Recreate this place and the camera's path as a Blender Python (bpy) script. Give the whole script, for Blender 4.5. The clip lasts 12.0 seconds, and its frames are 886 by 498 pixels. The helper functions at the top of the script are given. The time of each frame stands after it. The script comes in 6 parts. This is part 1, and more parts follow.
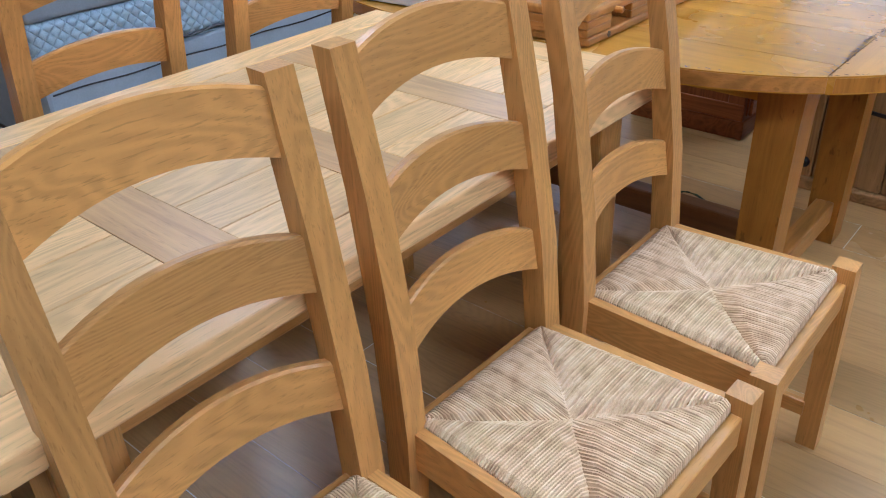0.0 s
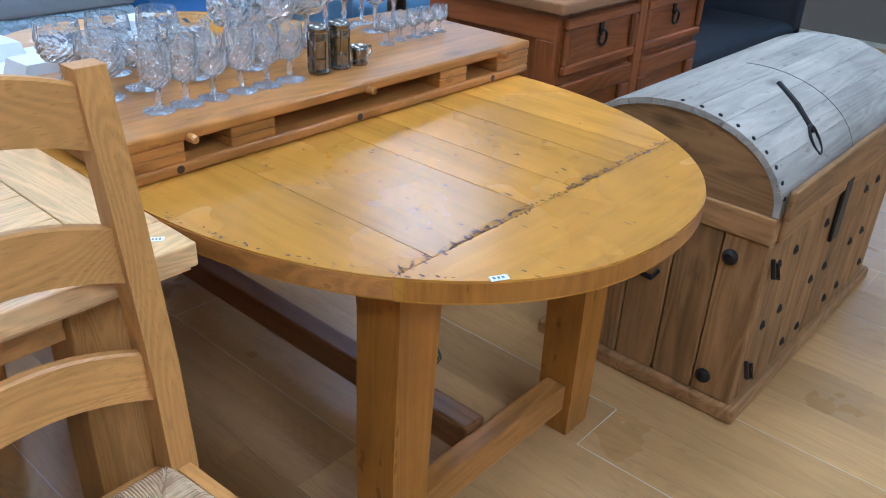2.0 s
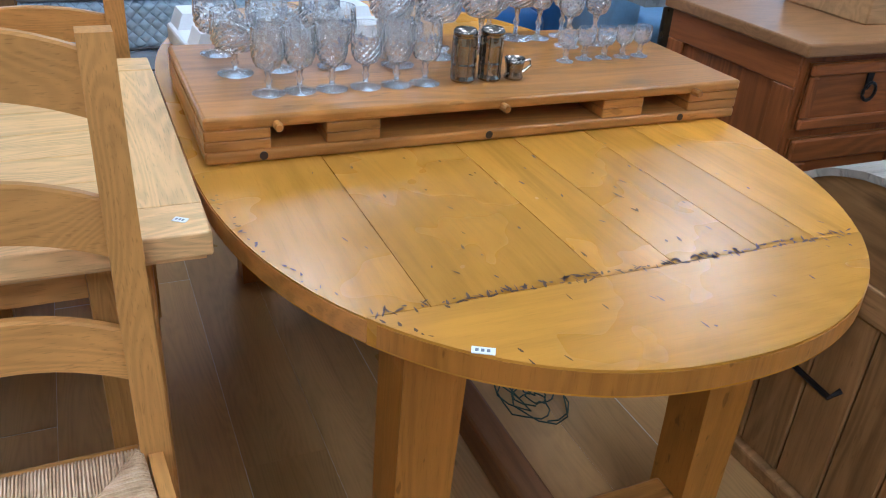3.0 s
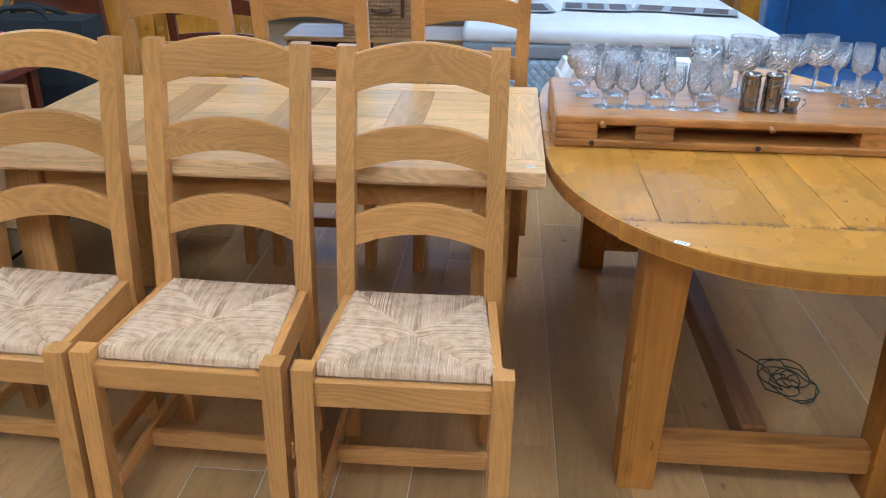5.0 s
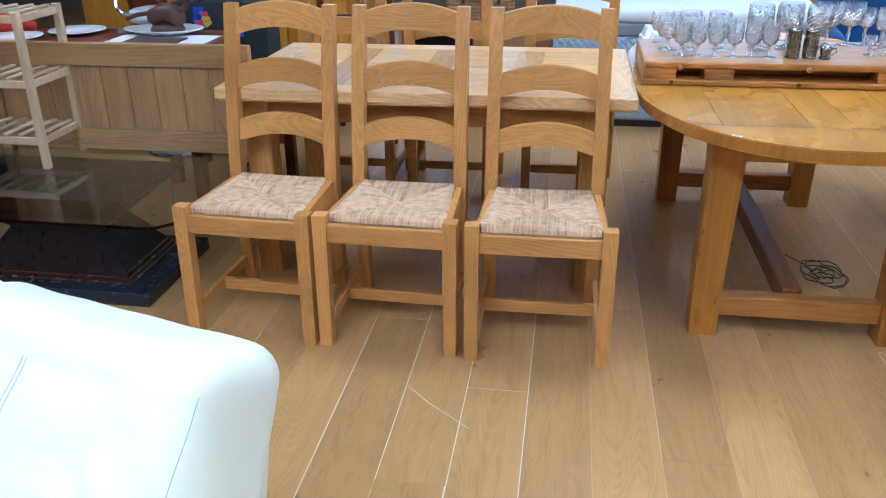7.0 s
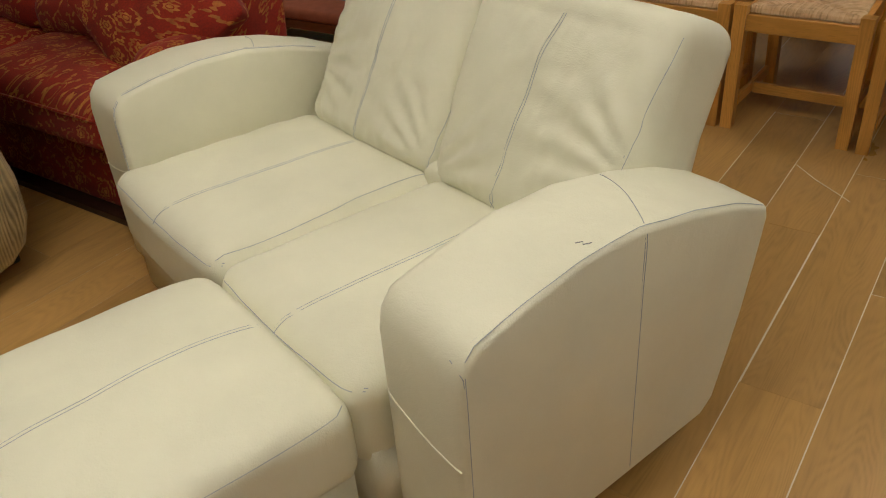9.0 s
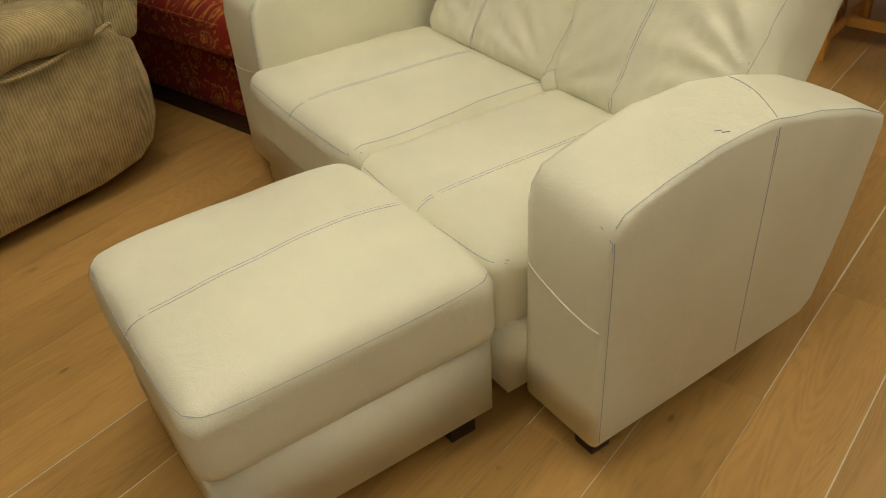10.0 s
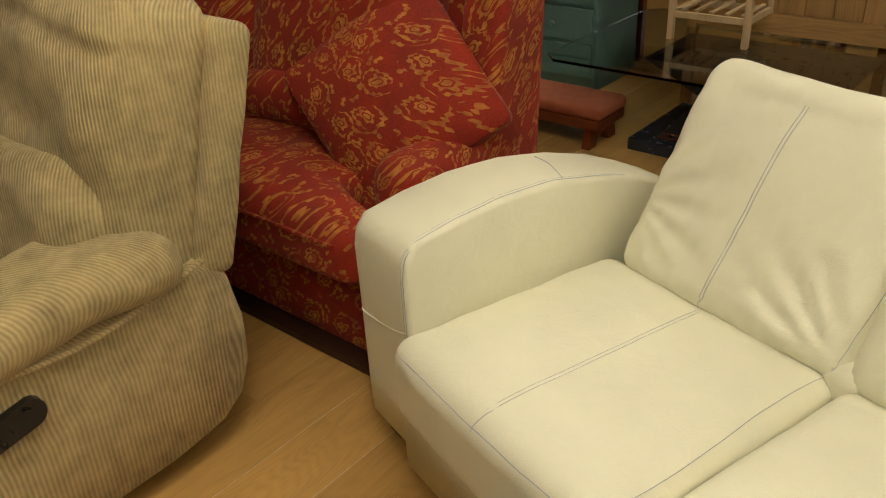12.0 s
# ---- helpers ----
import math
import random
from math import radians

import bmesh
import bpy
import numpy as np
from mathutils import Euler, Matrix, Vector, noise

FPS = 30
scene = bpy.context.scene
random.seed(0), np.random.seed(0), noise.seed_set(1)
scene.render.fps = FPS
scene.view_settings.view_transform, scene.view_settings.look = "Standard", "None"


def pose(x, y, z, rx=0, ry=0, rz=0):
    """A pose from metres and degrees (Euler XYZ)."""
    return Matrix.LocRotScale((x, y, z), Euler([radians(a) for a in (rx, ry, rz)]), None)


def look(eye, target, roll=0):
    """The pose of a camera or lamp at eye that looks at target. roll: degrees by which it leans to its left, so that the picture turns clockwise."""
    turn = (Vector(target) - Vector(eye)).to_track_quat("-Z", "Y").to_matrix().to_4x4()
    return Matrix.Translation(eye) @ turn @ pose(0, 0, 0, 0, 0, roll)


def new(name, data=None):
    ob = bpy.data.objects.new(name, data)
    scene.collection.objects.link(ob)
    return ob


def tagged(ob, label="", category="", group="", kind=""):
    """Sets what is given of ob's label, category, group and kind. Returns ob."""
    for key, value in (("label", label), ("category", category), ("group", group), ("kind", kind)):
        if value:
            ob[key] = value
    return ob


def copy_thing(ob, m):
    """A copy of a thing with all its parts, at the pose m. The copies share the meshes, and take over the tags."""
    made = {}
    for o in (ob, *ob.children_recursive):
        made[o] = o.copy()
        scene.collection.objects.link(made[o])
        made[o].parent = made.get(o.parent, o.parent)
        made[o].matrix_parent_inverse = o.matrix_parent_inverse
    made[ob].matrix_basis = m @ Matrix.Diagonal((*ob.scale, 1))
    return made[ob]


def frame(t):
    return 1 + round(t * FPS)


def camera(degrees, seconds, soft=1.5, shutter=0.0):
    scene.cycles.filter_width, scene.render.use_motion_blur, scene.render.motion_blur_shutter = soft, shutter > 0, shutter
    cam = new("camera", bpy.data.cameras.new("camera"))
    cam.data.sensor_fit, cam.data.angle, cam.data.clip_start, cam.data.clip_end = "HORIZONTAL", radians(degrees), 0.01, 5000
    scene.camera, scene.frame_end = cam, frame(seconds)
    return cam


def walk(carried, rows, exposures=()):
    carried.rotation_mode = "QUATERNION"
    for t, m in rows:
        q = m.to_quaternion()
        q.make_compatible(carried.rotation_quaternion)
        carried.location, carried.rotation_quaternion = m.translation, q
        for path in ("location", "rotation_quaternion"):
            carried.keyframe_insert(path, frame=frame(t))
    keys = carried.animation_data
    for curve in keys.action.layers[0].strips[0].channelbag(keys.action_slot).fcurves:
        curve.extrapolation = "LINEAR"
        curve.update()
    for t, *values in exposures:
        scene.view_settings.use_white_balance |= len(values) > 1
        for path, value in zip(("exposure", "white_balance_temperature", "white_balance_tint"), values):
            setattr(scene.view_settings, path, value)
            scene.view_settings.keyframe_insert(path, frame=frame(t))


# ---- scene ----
# seconds, x, y, z, yaw, pitch, roll
cam = camera(56.93, 12.0, soft=1.1)
ROWS = [
    (0, -0.0224, 0.0235, 1.3968, 40.081, -30.854, 1.848),
    (0.5, 0.0474, 0.2976, 1.3971, 40.201, -30.402, 0.754),
    (1, 0.0465, 0.6033, 1.3838, 40.197, -29.516, -0.010),
    (1.5, 0.1228, 0.8517, 1.3868, 40.038, -29.362, -0.433),
    (2, 0.2337, 1.1105, 1.3916, 41.769, -28.052, -2.546),
    (2.5, 0.2405, 1.3868, 1.3594, 48.290, -28.191, -3.436),
    (3, 0.3296, 1.5738, 1.3674, 66.933, -28.671, -3.746),
    (3.5, 0.5438, 1.6491, 1.3877, 82.911, -27.664, -2.981),
    (3.7, 0.6241, 1.6153, 1.4048, 86.187, -26.898, -1.738),
    (5.3, 1.3041, 1.6041, 1.4541, 95.191, -23.852, -0.621),
    (5.5, 1.3994, 1.6081, 1.4603, 95.376, -23.534, -0.370),
    (6, 1.6321, 1.5234, 1.4686, 93.751, -23.616, 0.132),
    (6.5, 1.8621, 1.4963, 1.4763, 93.271, -23.403, -0.113),
    (6.7, 1.9440, 1.4871, 1.4808, 95.214, -23.619, 0.059),
    (8.3, 2.5422, 1.4302, 1.4225, 112.841, -28.837, 2.939),
    (8.5, 2.6111, 1.4593, 1.4077, 116.907, -29.729, 3.432),
    (9, 2.7618, 1.5468, 1.3953, 124.531, -32.118, 3.837),
    (9.5, 2.9097, 1.5348, 1.3776, 128.496, -33.917, 2.823),
    (10, 3.0286, 1.5050, 1.3844, 128.433, -35.624, 3.198),
    (10.5, 2.9809, 1.3913, 1.3813, 128.769, -35.029, 2.553),
    (11, 2.8194, 1.1752, 1.4122, 130.584, -32.805, 1.421),
    (11.5, 2.7353, 0.9208, 1.4121, 131.112, -31.448, 1.334),
    (12, 2.6529, 0.6353, 1.4483, 129.435, -29.286, 2.626),
]
EXPOSURES = [
    (0.0, 0.05, 4600, 6), (1.0, -0.05, 4350, 4), (2.0, 0.0, 4350, 3), (2.5, 0.0, 4400, 4), (3.0, -0.17, 4700, 5), (3.5, -0.22, 4900, 8), (5.5, 0.18, 4500, 5), (6.7, 0.28, 4350, 5), (8.3, -1.21, 6700, 11), (9.0, -1.19, 7200, 7), (9.5, -1.19, 7900, 3), (10.5, -1.22, 8000, 3), (11.0, -1.28, 8050, 3), (11.5, -1.24, 8200, 4), (12.0, -0.89, 8250, 5),
]
walk(cam, [(t, pose(x, y, z, 90 + pitch, roll, yaw)) for t, x, y, z, yaw, pitch, roll in ROWS], EXPOSURES)

# ---- world and sky ----
world = bpy.data.worlds.new("sky_world")
scene.world = world
world.use_nodes = True
wn = world.node_tree.nodes
sky = wn.new("ShaderNodeTexSky")
sky.sky_type = "NISHITA"
sky.sun_disc = False
sky.sun_elevation, sky.sun_rotation = radians(38), radians(200)
world.node_tree.links.new(sky.outputs[0], wn["Background"].inputs[0])
wn["Background"].inputs[1].default_value = 0.15


# ---- materials ----
def nodes_of(name):
    m = bpy.data.materials.new(name)
    m.use_nodes = True
    t = m.node_tree
    return m, t.nodes, t.links, t.nodes["Principled BSDF"]


def coords(n, l, spread=40.0):
    """Object coordinates shifted by a random amount for each object."""
    tc, oi = n.new("ShaderNodeTexCoord"), n.new("ShaderNodeObjectInfo")
    mul = n.new("ShaderNodeMath")
    mul.operation = "MULTIPLY"
    mul.inputs[1].default_value = spread
    add = n.new("ShaderNodeVectorMath")
    l.new(oi.outputs["Random"], mul.inputs[0])
    l.new(tc.outputs["Object"], add.inputs[0])
    l.new(mul.outputs[0], add.inputs[1])
    return add.outputs[0], oi.outputs["Random"]


def mapping(n, l, src, scale):
    mp = n.new("ShaderNodeMapping")
    mp.inputs["Scale"].default_value = scale
    l.new(src, mp.inputs["Vector"])
    return mp.outputs[0]


def noise_tex(n, l, src, scale, detail=4.0, rough=0.55, distort=0.0):
    t = n.new("ShaderNodeTexNoise")
    t.inputs["Scale"].default_value, t.inputs["Detail"].default_value = scale, detail
    t.inputs["Roughness"].default_value, t.inputs["Distortion"].default_value = rough, distort
    l.new(src, t.inputs["Vector"])
    return t.outputs["Fac"]


def ramp(n, l, src, stops):
    r = n.new("ShaderNodeValToRGB")
    while len(r.color_ramp.elements) < len(stops):
        r.color_ramp.elements.new(0.5)
    for e, (p, c) in zip(r.color_ramp.elements, stops):
        e.position, e.color = p, (*c, 1)
    l.new(src, r.inputs[0])
    return r.outputs[0]


def mix(n, l, fac, a, b, mode="MIX"):
    x = n.new("ShaderNodeMix")
    x.data_type, x.blend_type = "RGBA", mode
    for sock, v in ((x.inputs[0], fac), (x.inputs[6], a), (x.inputs[7], b)):
        if isinstance(v, (int, float)):
            sock.default_value = v
        elif isinstance(v, tuple):
            sock.default_value = (*v, 1)
        else:
            l.new(v, sock)
    return x.outputs[2]


def maths(n, l, op, a, b=0.0):
    x = n.new("ShaderNodeMath")
    x.operation = op
    for sock, v in zip(x.inputs, (a, b)):
        if isinstance(v, (int, float)):
            sock.default_value = v
        else:
            l.new(v, sock)
    return x.outputs[0]


def bump(n, l, height, bsdf, strength=0.3, distance=0.002):
    b = n.new("ShaderNodeBump")
    b.inputs["Strength"].default_value, b.inputs["Distance"].default_value = strength, distance
    l.new(height, b.inputs["Height"])
    l.new(b.outputs[0], bsdf.inputs["Normal"])


def shade(c, k):
    return tuple(v * k for v in c)


def wood(name, colour, axis, rough=0.4, contrast=0.35, knots=0.0, coat=0.0, spread=40.0, vary=0.25, rings=0.5, spec=0.28, dents=0.0, blotchy=0.4, figure_width=95.0, relief=0.22, pores=0.3):
    """Wood with its grain along an axis: growth figure, short pores, broad streaks, and a tone of its own for each piece."""
    m, n, l, b = nodes_of(name)
    src, rnd = coords(n, l, spread)
    k = "xyz".index(axis)

    def stretched(across, along):
        sc = [across] * 3
        sc[k] = along
        return mapping(n, l, src, sc)
    figure = noise_tex(n, l, stretched(7.0, 0.8), 1.0, 2.0, 0.45, 0.5)
    bands = maths(n, l, "SINE", maths(n, l, "MULTIPLY", figure, figure_width))
    bands = maths(n, l, "ADD", maths(n, l, "MULTIPLY", bands, 0.5), 0.5)
    bands = maths(n, l, "POWER", bands, 1.6)
    fine = noise_tex(n, l, stretched(230.0, 13.0), 1.0, 4.0, 0.65)
    streak = noise_tex(n, l, stretched(26.0, 1.1), 1.0, 3.0, 0.55, 0.3)
    blotch = noise_tex(n, l, src, 3.0, 3.0)
    f = maths(n, l, "ADD", maths(n, l, "MULTIPLY", bands, rings * 0.4), maths(n, l, "MULTIPLY", streak, 1.0 - rings * 0.4))
    f = maths(n, l, "ADD", maths(n, l, "MULTIPLY", f, 0.78), maths(n, l, "MULTIPLY", fine, 0.22))
    col = ramp(n, l, f, [(0.25, shade(colour, 1 - contrast)), (0.5, colour), (0.75, shade(colour, 1 + contrast * 0.5))])
    tone = maths(n, l, "ADD", maths(n, l, "MULTIPLY", rnd, vary), 1.0 - vary / 2)
    tone = maths(n, l, "MULTIPLY", tone, maths(n, l, "ADD", maths(n, l, "MULTIPLY", blotch, blotchy), 1 - blotchy / 2))
    hsv = n.new("ShaderNodeHueSaturation")
    l.new(col, hsv.inputs["Color"])
    l.new(tone, hsv.inputs["Value"])
    out = hsv.outputs[0]
    dash = ramp(n, l, noise_tex(n, l, stretched(380.0, 24.0), 1.0, 2.0, 0.5), [(0.30, (1, 1, 1)), (0.42, (0, 0, 0))])
    out = mix(n, l, maths(n, l, "MULTIPLY", dash, pores), out, shade(colour, 0.45))
    if knots:
        v = n.new("ShaderNodeTexVoronoi")
        v.inputs["Scale"].default_value = 1.0
        l.new(stretched(7.0, 3.0), v.inputs["Vector"])
        mask = ramp(n, l, v.outputs["Distance"], [(0.04, (1, 1, 1)), (0.16, (0, 0, 0))])
        out = mix(n, l, maths(n, l, "MULTIPLY", mask, knots), out, shade(colour, 0.28))
    if dents:
        marks = ramp(n, l, noise_tex(n, l, stretched(42.0, 15.0), 1.0, 2.0), [(0.66, (0, 0, 0)), (0.70, (1, 1, 1))])
        out = mix(n, l, maths(n, l, "MULTIPLY", marks, dents), out, shade(colour, 0.25))
    l.new(out, b.inputs["Base Color"])
    rr = maths(n, l, "ADD", maths(n, l, "MULTIPLY", blotch, 0.1), rough - 0.05)
    l.new(rr, b.inputs["Roughness"])
    b.inputs["Coat Weight"].default_value, b.inputs["Coat Roughness"].default_value = coat * 0.45, 0.2
    b.inputs["Specular IOR Level"].default_value = spec
    bump(n, l, fine, b, relief, 0.0015)
    return m


def vinyl_plank(name, colour):
    """Printed oak plank: pale with soft streaks, small brown knots with a halo, dull worn patches."""
    m, n, l, b = nodes_of(name)
    src, rnd = coords(n, l, 90.0)
    streak = noise_tex(n, l, mapping(n, l, src, (1.3, 24.0, 24.0)), 1.0, 4.0, 0.6, 0.6)
    fine = noise_tex(n, l, mapping(n, l, src, (10.0, 170.0, 170.0)), 1.0, 3.0, 0.6)
    figure = noise_tex(n, l, mapping(n, l, src, (0.9, 7.0, 7.0)), 1.0, 2.0, 0.4, 0.4)
    bands = maths(n, l, "ADD", maths(n, l, "MULTIPLY", maths(n, l, "SINE", maths(n, l, "MULTIPLY", figure, 210.0)), 0.5), 0.5)
    f = maths(n, l, "ADD", maths(n, l, "MULTIPLY", streak, 0.55), maths(n, l, "ADD", maths(n, l, "MULTIPLY", fine, 0.33), maths(n, l, "MULTIPLY", bands, 0.12)))
    col = ramp(n, l, f, [(0.28, shade(colour, 0.78)), (0.48, colour), (0.72, shade(colour, 1.13))])
    v = n.new("ShaderNodeTexVoronoi")
    v.inputs["Scale"].default_value = 1.0
    l.new(mapping(n, l, src, (3.2, 7.0, 7.0)), v.inputs["Vector"])
    chosen = maths(n, l, "GREATER_THAN", noise_tex(n, l, v.outputs["Position"], 3.1, 0.0), 0.48)
    halo = maths(n, l, "MULTIPLY", ramp(n, l, v.outputs["Distance"], [(0.02, (1, 1, 1)), (0.15, (0, 0, 0))]), chosen)
    core = maths(n, l, "MULTIPLY", ramp(n, l, v.outputs["Distance"], [(0.02, (1, 1, 1)), (0.06, (0, 0, 0))]), chosen)
    col = mix(n, l, maths(n, l, "MULTIPLY", halo, 0.2), col, shade(colour, 0.5))
    col = mix(n, l, maths(n, l, "MULTIPLY", core, 0.6), col, shade(colour, 0.25))
    worn = noise_tex(n, l, src, 2.2, 4.0, 0.6)
    tone = maths(n, l, "MULTIPLY", maths(n, l, "ADD", maths(n, l, "MULTIPLY", rnd, 0.3), 0.85), maths(n, l, "ADD", maths(n, l, "MULTIPLY", worn, 0.5), 0.75))
    hsv = n.new("ShaderNodeHueSaturation")
    l.new(col, hsv.inputs["Color"])
    l.new(tone, hsv.inputs["Value"])
    l.new(hsv.outputs[0], b.inputs["Base Color"])
    l.new(maths(n, l, "ADD", maths(n, l, "MULTIPLY", worn, 0.3), 0.18), b.inputs["Roughness"])
    b.inputs["Specular IOR Level"].default_value = 0.42
    bump(n, l, fine, b, 0.06, 0.001)
    return m


def plain(name, colour, rough=0.5, metal=0.0, scale=30.0, amount=0.2, relief=0.15, sheen=0.0):
    m, n, l, b = nodes_of(name)
    src, rnd = coords(n, l, 7.0)
    a, c = noise_tex(n, l, src, scale, 4.0), noise_tex(n, l, src, scale / 9, 3.0)
    f = maths(n, l, "ADD", maths(n, l, "MULTIPLY", a, 0.5), maths(n, l, "MULTIPLY", c, 0.5))
    l.new(ramp(n, l, f, [(0.3, shade(colour, 1 - amount)), (0.7, shade(colour, 1 + amount * 0.5))]), b.inputs["Base Color"])
    l.new(maths(n, l, "ADD", maths(n, l, "MULTIPLY", a, 0.2), max(rough - 0.1, 0.02)), b.inputs["Roughness"])
    b.inputs["Metallic"].default_value, b.inputs["Sheen Weight"].default_value = metal, sheen
    bump(n, l, a, b, relief, 0.002)
    return m


def leather(name, colour):
    m, n, l, b = nodes_of(name)
    src, rnd = coords(n, l, 7.0)
    v = n.new("ShaderNodeTexVoronoi")
    v.inputs["Scale"].default_value = 330.0
    l.new(src, v.inputs["Vector"])
    big, mid = noise_tex(n, l, src, 4.0, 4.0), noise_tex(n, l, src, 17.0, 5.0, 0.6, 0.8)
    col = ramp(n, l, big, [(0.3, shade(colour, 0.9)), (0.7, colour)])
    l.new(col, b.inputs["Base Color"])
    b.inputs["Roughness"].default_value = 0.42
    b.inputs["Specular IOR Level"].default_value = 0.3
    h = maths(n, l, "ADD", maths(n, l, "MULTIPLY", v.outputs["Distance"], 0.12), maths(n, l, "MULTIPLY", mid, 0.8))
    bump(n, l, h, b, 0.42, 0.006)
    return m


def corduroy(name, colour, across):
    """Wide-wale cord: ribs about six millimetres apart, worn in patches."""
    m, n, l, b = nodes_of(name)
    tc = n.new("ShaderNodeTexCoord")
    src = tc.outputs["Object"]
    sep = n.new("ShaderNodeSeparateXYZ")
    l.new(src, sep.inputs[0])
    wob = noise_tex(n, l, src, 6.0, 2.0)
    along = maths(n, l, "ADD" if across == "x" else "SUBTRACT", sep.outputs["xyz".index(across)], sep.outputs["yx".index(across) if across == "y" else 1])
    d = maths(n, l, "ADD", along, maths(n, l, "MULTIPLY", wob, 0.004))
    rib = maths(n, l, "SINE", maths(n, l, "MULTIPLY", d, 590.0))
    rib = maths(n, l, "ADD", maths(n, l, "MULTIPLY", rib, 0.5), 0.5)
    big, mid = noise_tex(n, l, src, 3.0, 4.0), noise_tex(n, l, src, 22.0, 4.0, 0.6)
    # rib wave goes into the colour too, painting shade in the grooves
    f = maths(n, l, "ADD", maths(n, l, "MULTIPLY", rib, 0.2), maths(n, l, "MULTIPLY", maths(n, l, "ADD", big, mid), 0.5))
    l.new(ramp(n, l, f, [(0.36, shade(colour, 0.5)), (0.6, colour), (0.8, shade(colour, 1.4))]), b.inputs["Base Color"])
    b.inputs["Roughness"].default_value, b.inputs["Sheen Weight"].default_value = 0.9, 0.12
    bump(n, l, rib, b, 0.6, 0.003)
    return m


def floral(name, ground, motif):
    """Red chenille with gold rosettes, tapered scrolls round them and small leaves between."""
    m, n, l, b = nodes_of(name)
    src = n.new("ShaderNodeTexCoord").outputs["Object"]
    sep = n.new("ShaderNodeSeparateXYZ")
    l.new(src, sep.inputs[0])
    x, y, z = sep.outputs
    # one sheet of cloth laid over all faces
    u = maths(n, l, "ADD", y, maths(n, l, "MULTIPLY", maths(n, l, "SUBTRACT", x, z), 0.4))
    w = maths(n, l, "ADD", x, z)

    def cells(scale, randomness):
        c = n.new("ShaderNodeCombineXYZ")
        l.new(maths(n, l, "MULTIPLY", u, scale), c.inputs[0])
        l.new(maths(n, l, "MULTIPLY", w, scale), c.inputs[1])
        nz = n.new("ShaderNodeTexNoise")
        nz.inputs["Scale"].default_value = 2.0
        l.new(c.outputs[0], nz.inputs["Vector"])
        sc = n.new("ShaderNodeVectorMath")
        sc.operation = "SCALE"
        sc.inputs["Scale"].default_value = 0.42
        l.new(nz.outputs["Color"], sc.inputs[0])
        warp = n.new("ShaderNodeVectorMath")
        l.new(c.outputs[0], warp.inputs[0])
        l.new(sc.outputs[0], warp.inputs[1])
        v = n.new("ShaderNodeTexVoronoi")
        v.voronoi_dimensions = "2D"
        v.inputs["Scale"].default_value, v.inputs["Randomness"].default_value = 1.0, randomness
        l.new(warp.outputs[0], v.inputs["Vector"])
        loc = n.new("ShaderNodeVectorMath")
        loc.operation = "SUBTRACT"
        l.new(warp.outputs[0], loc.inputs[0])
        l.new(v.outputs["Position"], loc.inputs[1])
        s3 = n.new("ShaderNodeSeparateXYZ")
        l.new(loc.outputs[0], s3.inputs[0])
        rc = n.new("ShaderNodeSeparateColor")
        l.new(v.outputs["Color"], rc.inputs[0])
        ang = maths(n, l, "ADD", maths(n, l, "ARCTAN2", s3.outputs[1], s3.outputs[0]), maths(n, l, "MULTIPLY", rc.outputs[0], 6.28))
        return v.outputs["Distance"], ang

    def wave(ang, k, phase=0.0):
        return maths(n, l, "SINE", maths(n, l, "ADD", maths(n, l, "MULTIPLY", ang, float(k)), phase))

    def within(r, centre, width):
        return maths(n, l, "LESS_THAN", maths(n, l, "ABSOLUTE", maths(n, l, "SUBTRACT", r, centre)), width)
    r, a = cells(9.0, 0.8)
    petal = maths(n, l, "LESS_THAN", r, maths(n, l, "ADD", maths(n, l, "MULTIPLY", wave(a, 6), 0.03), 0.19))
    ring = within(r, 0.095, 0.018)
    rose = maths(n, l, "MULTIPLY", petal, maths(n, l, "SUBTRACT", 1.0, ring))
    # two tapered arms curl round the rosette, feathered on their edge
    arms = 0.0
    for k, (centre, phase, sweep) in enumerate(((0.31, 0.0, 0.05), (0.44, 2.6, -0.06))):
        taper = maths(n, l, "MAXIMUM", maths(n, l, "ADD", maths(n, l, "MULTIPLY", wave(a, 1, phase), 0.05), 0.012), 0.0)
        taper = maths(n, l, "MULTIPLY", taper, maths(n, l, "ADD", maths(n, l, "MULTIPLY", wave(a, 13, phase), 0.45), 0.75))
        mid = maths(n, l, "ADD", maths(n, l, "MULTIPLY", wave(a, 1, phase + 1.3), sweep), centre)
        arms = maths(n, l, "MAXIMUM", within(r, mid, taper), arms)
    r2, a2 = cells(21.0, 1.0)
    leaf = maths(n, l, "LESS_THAN", r2, maths(n, l, "ADD", maths(n, l, "MULTIPLY", wave(a2, 2), 0.16), 0.19))
    leaf = maths(n, l, "MULTIPLY", leaf, maths(n, l, "GREATER_THAN", maths(n, l, "ABSOLUTE", wave(a2, 1)), 0.12))
    leaf = maths(n, l, "MULTIPLY", leaf, maths(n, l, "GREATER_THAN", r, 0.47))
    pat = maths(n, l, "MAXIMUM", maths(n, l, "MAXIMUM", rose, arms), leaf)
    weave = noise_tex(n, l, src, 190.0, 3.0)
    pile = noise_tex(n, l, src, 7.0, 3.0)
    base = ramp(n, l, maths(n, l, "ADD", maths(n, l, "MULTIPLY", weave, 0.5), maths(n, l, "MULTIPLY", pile, 0.5)), [(0.35, shade(ground, 0.55)), (0.65, shade(ground, 1.15))])
    gold = ramp(n, l, noise_tex(n, l, src, 26.0, 4.0), [(0.3, shade(motif, 0.45)), (0.62, motif)])
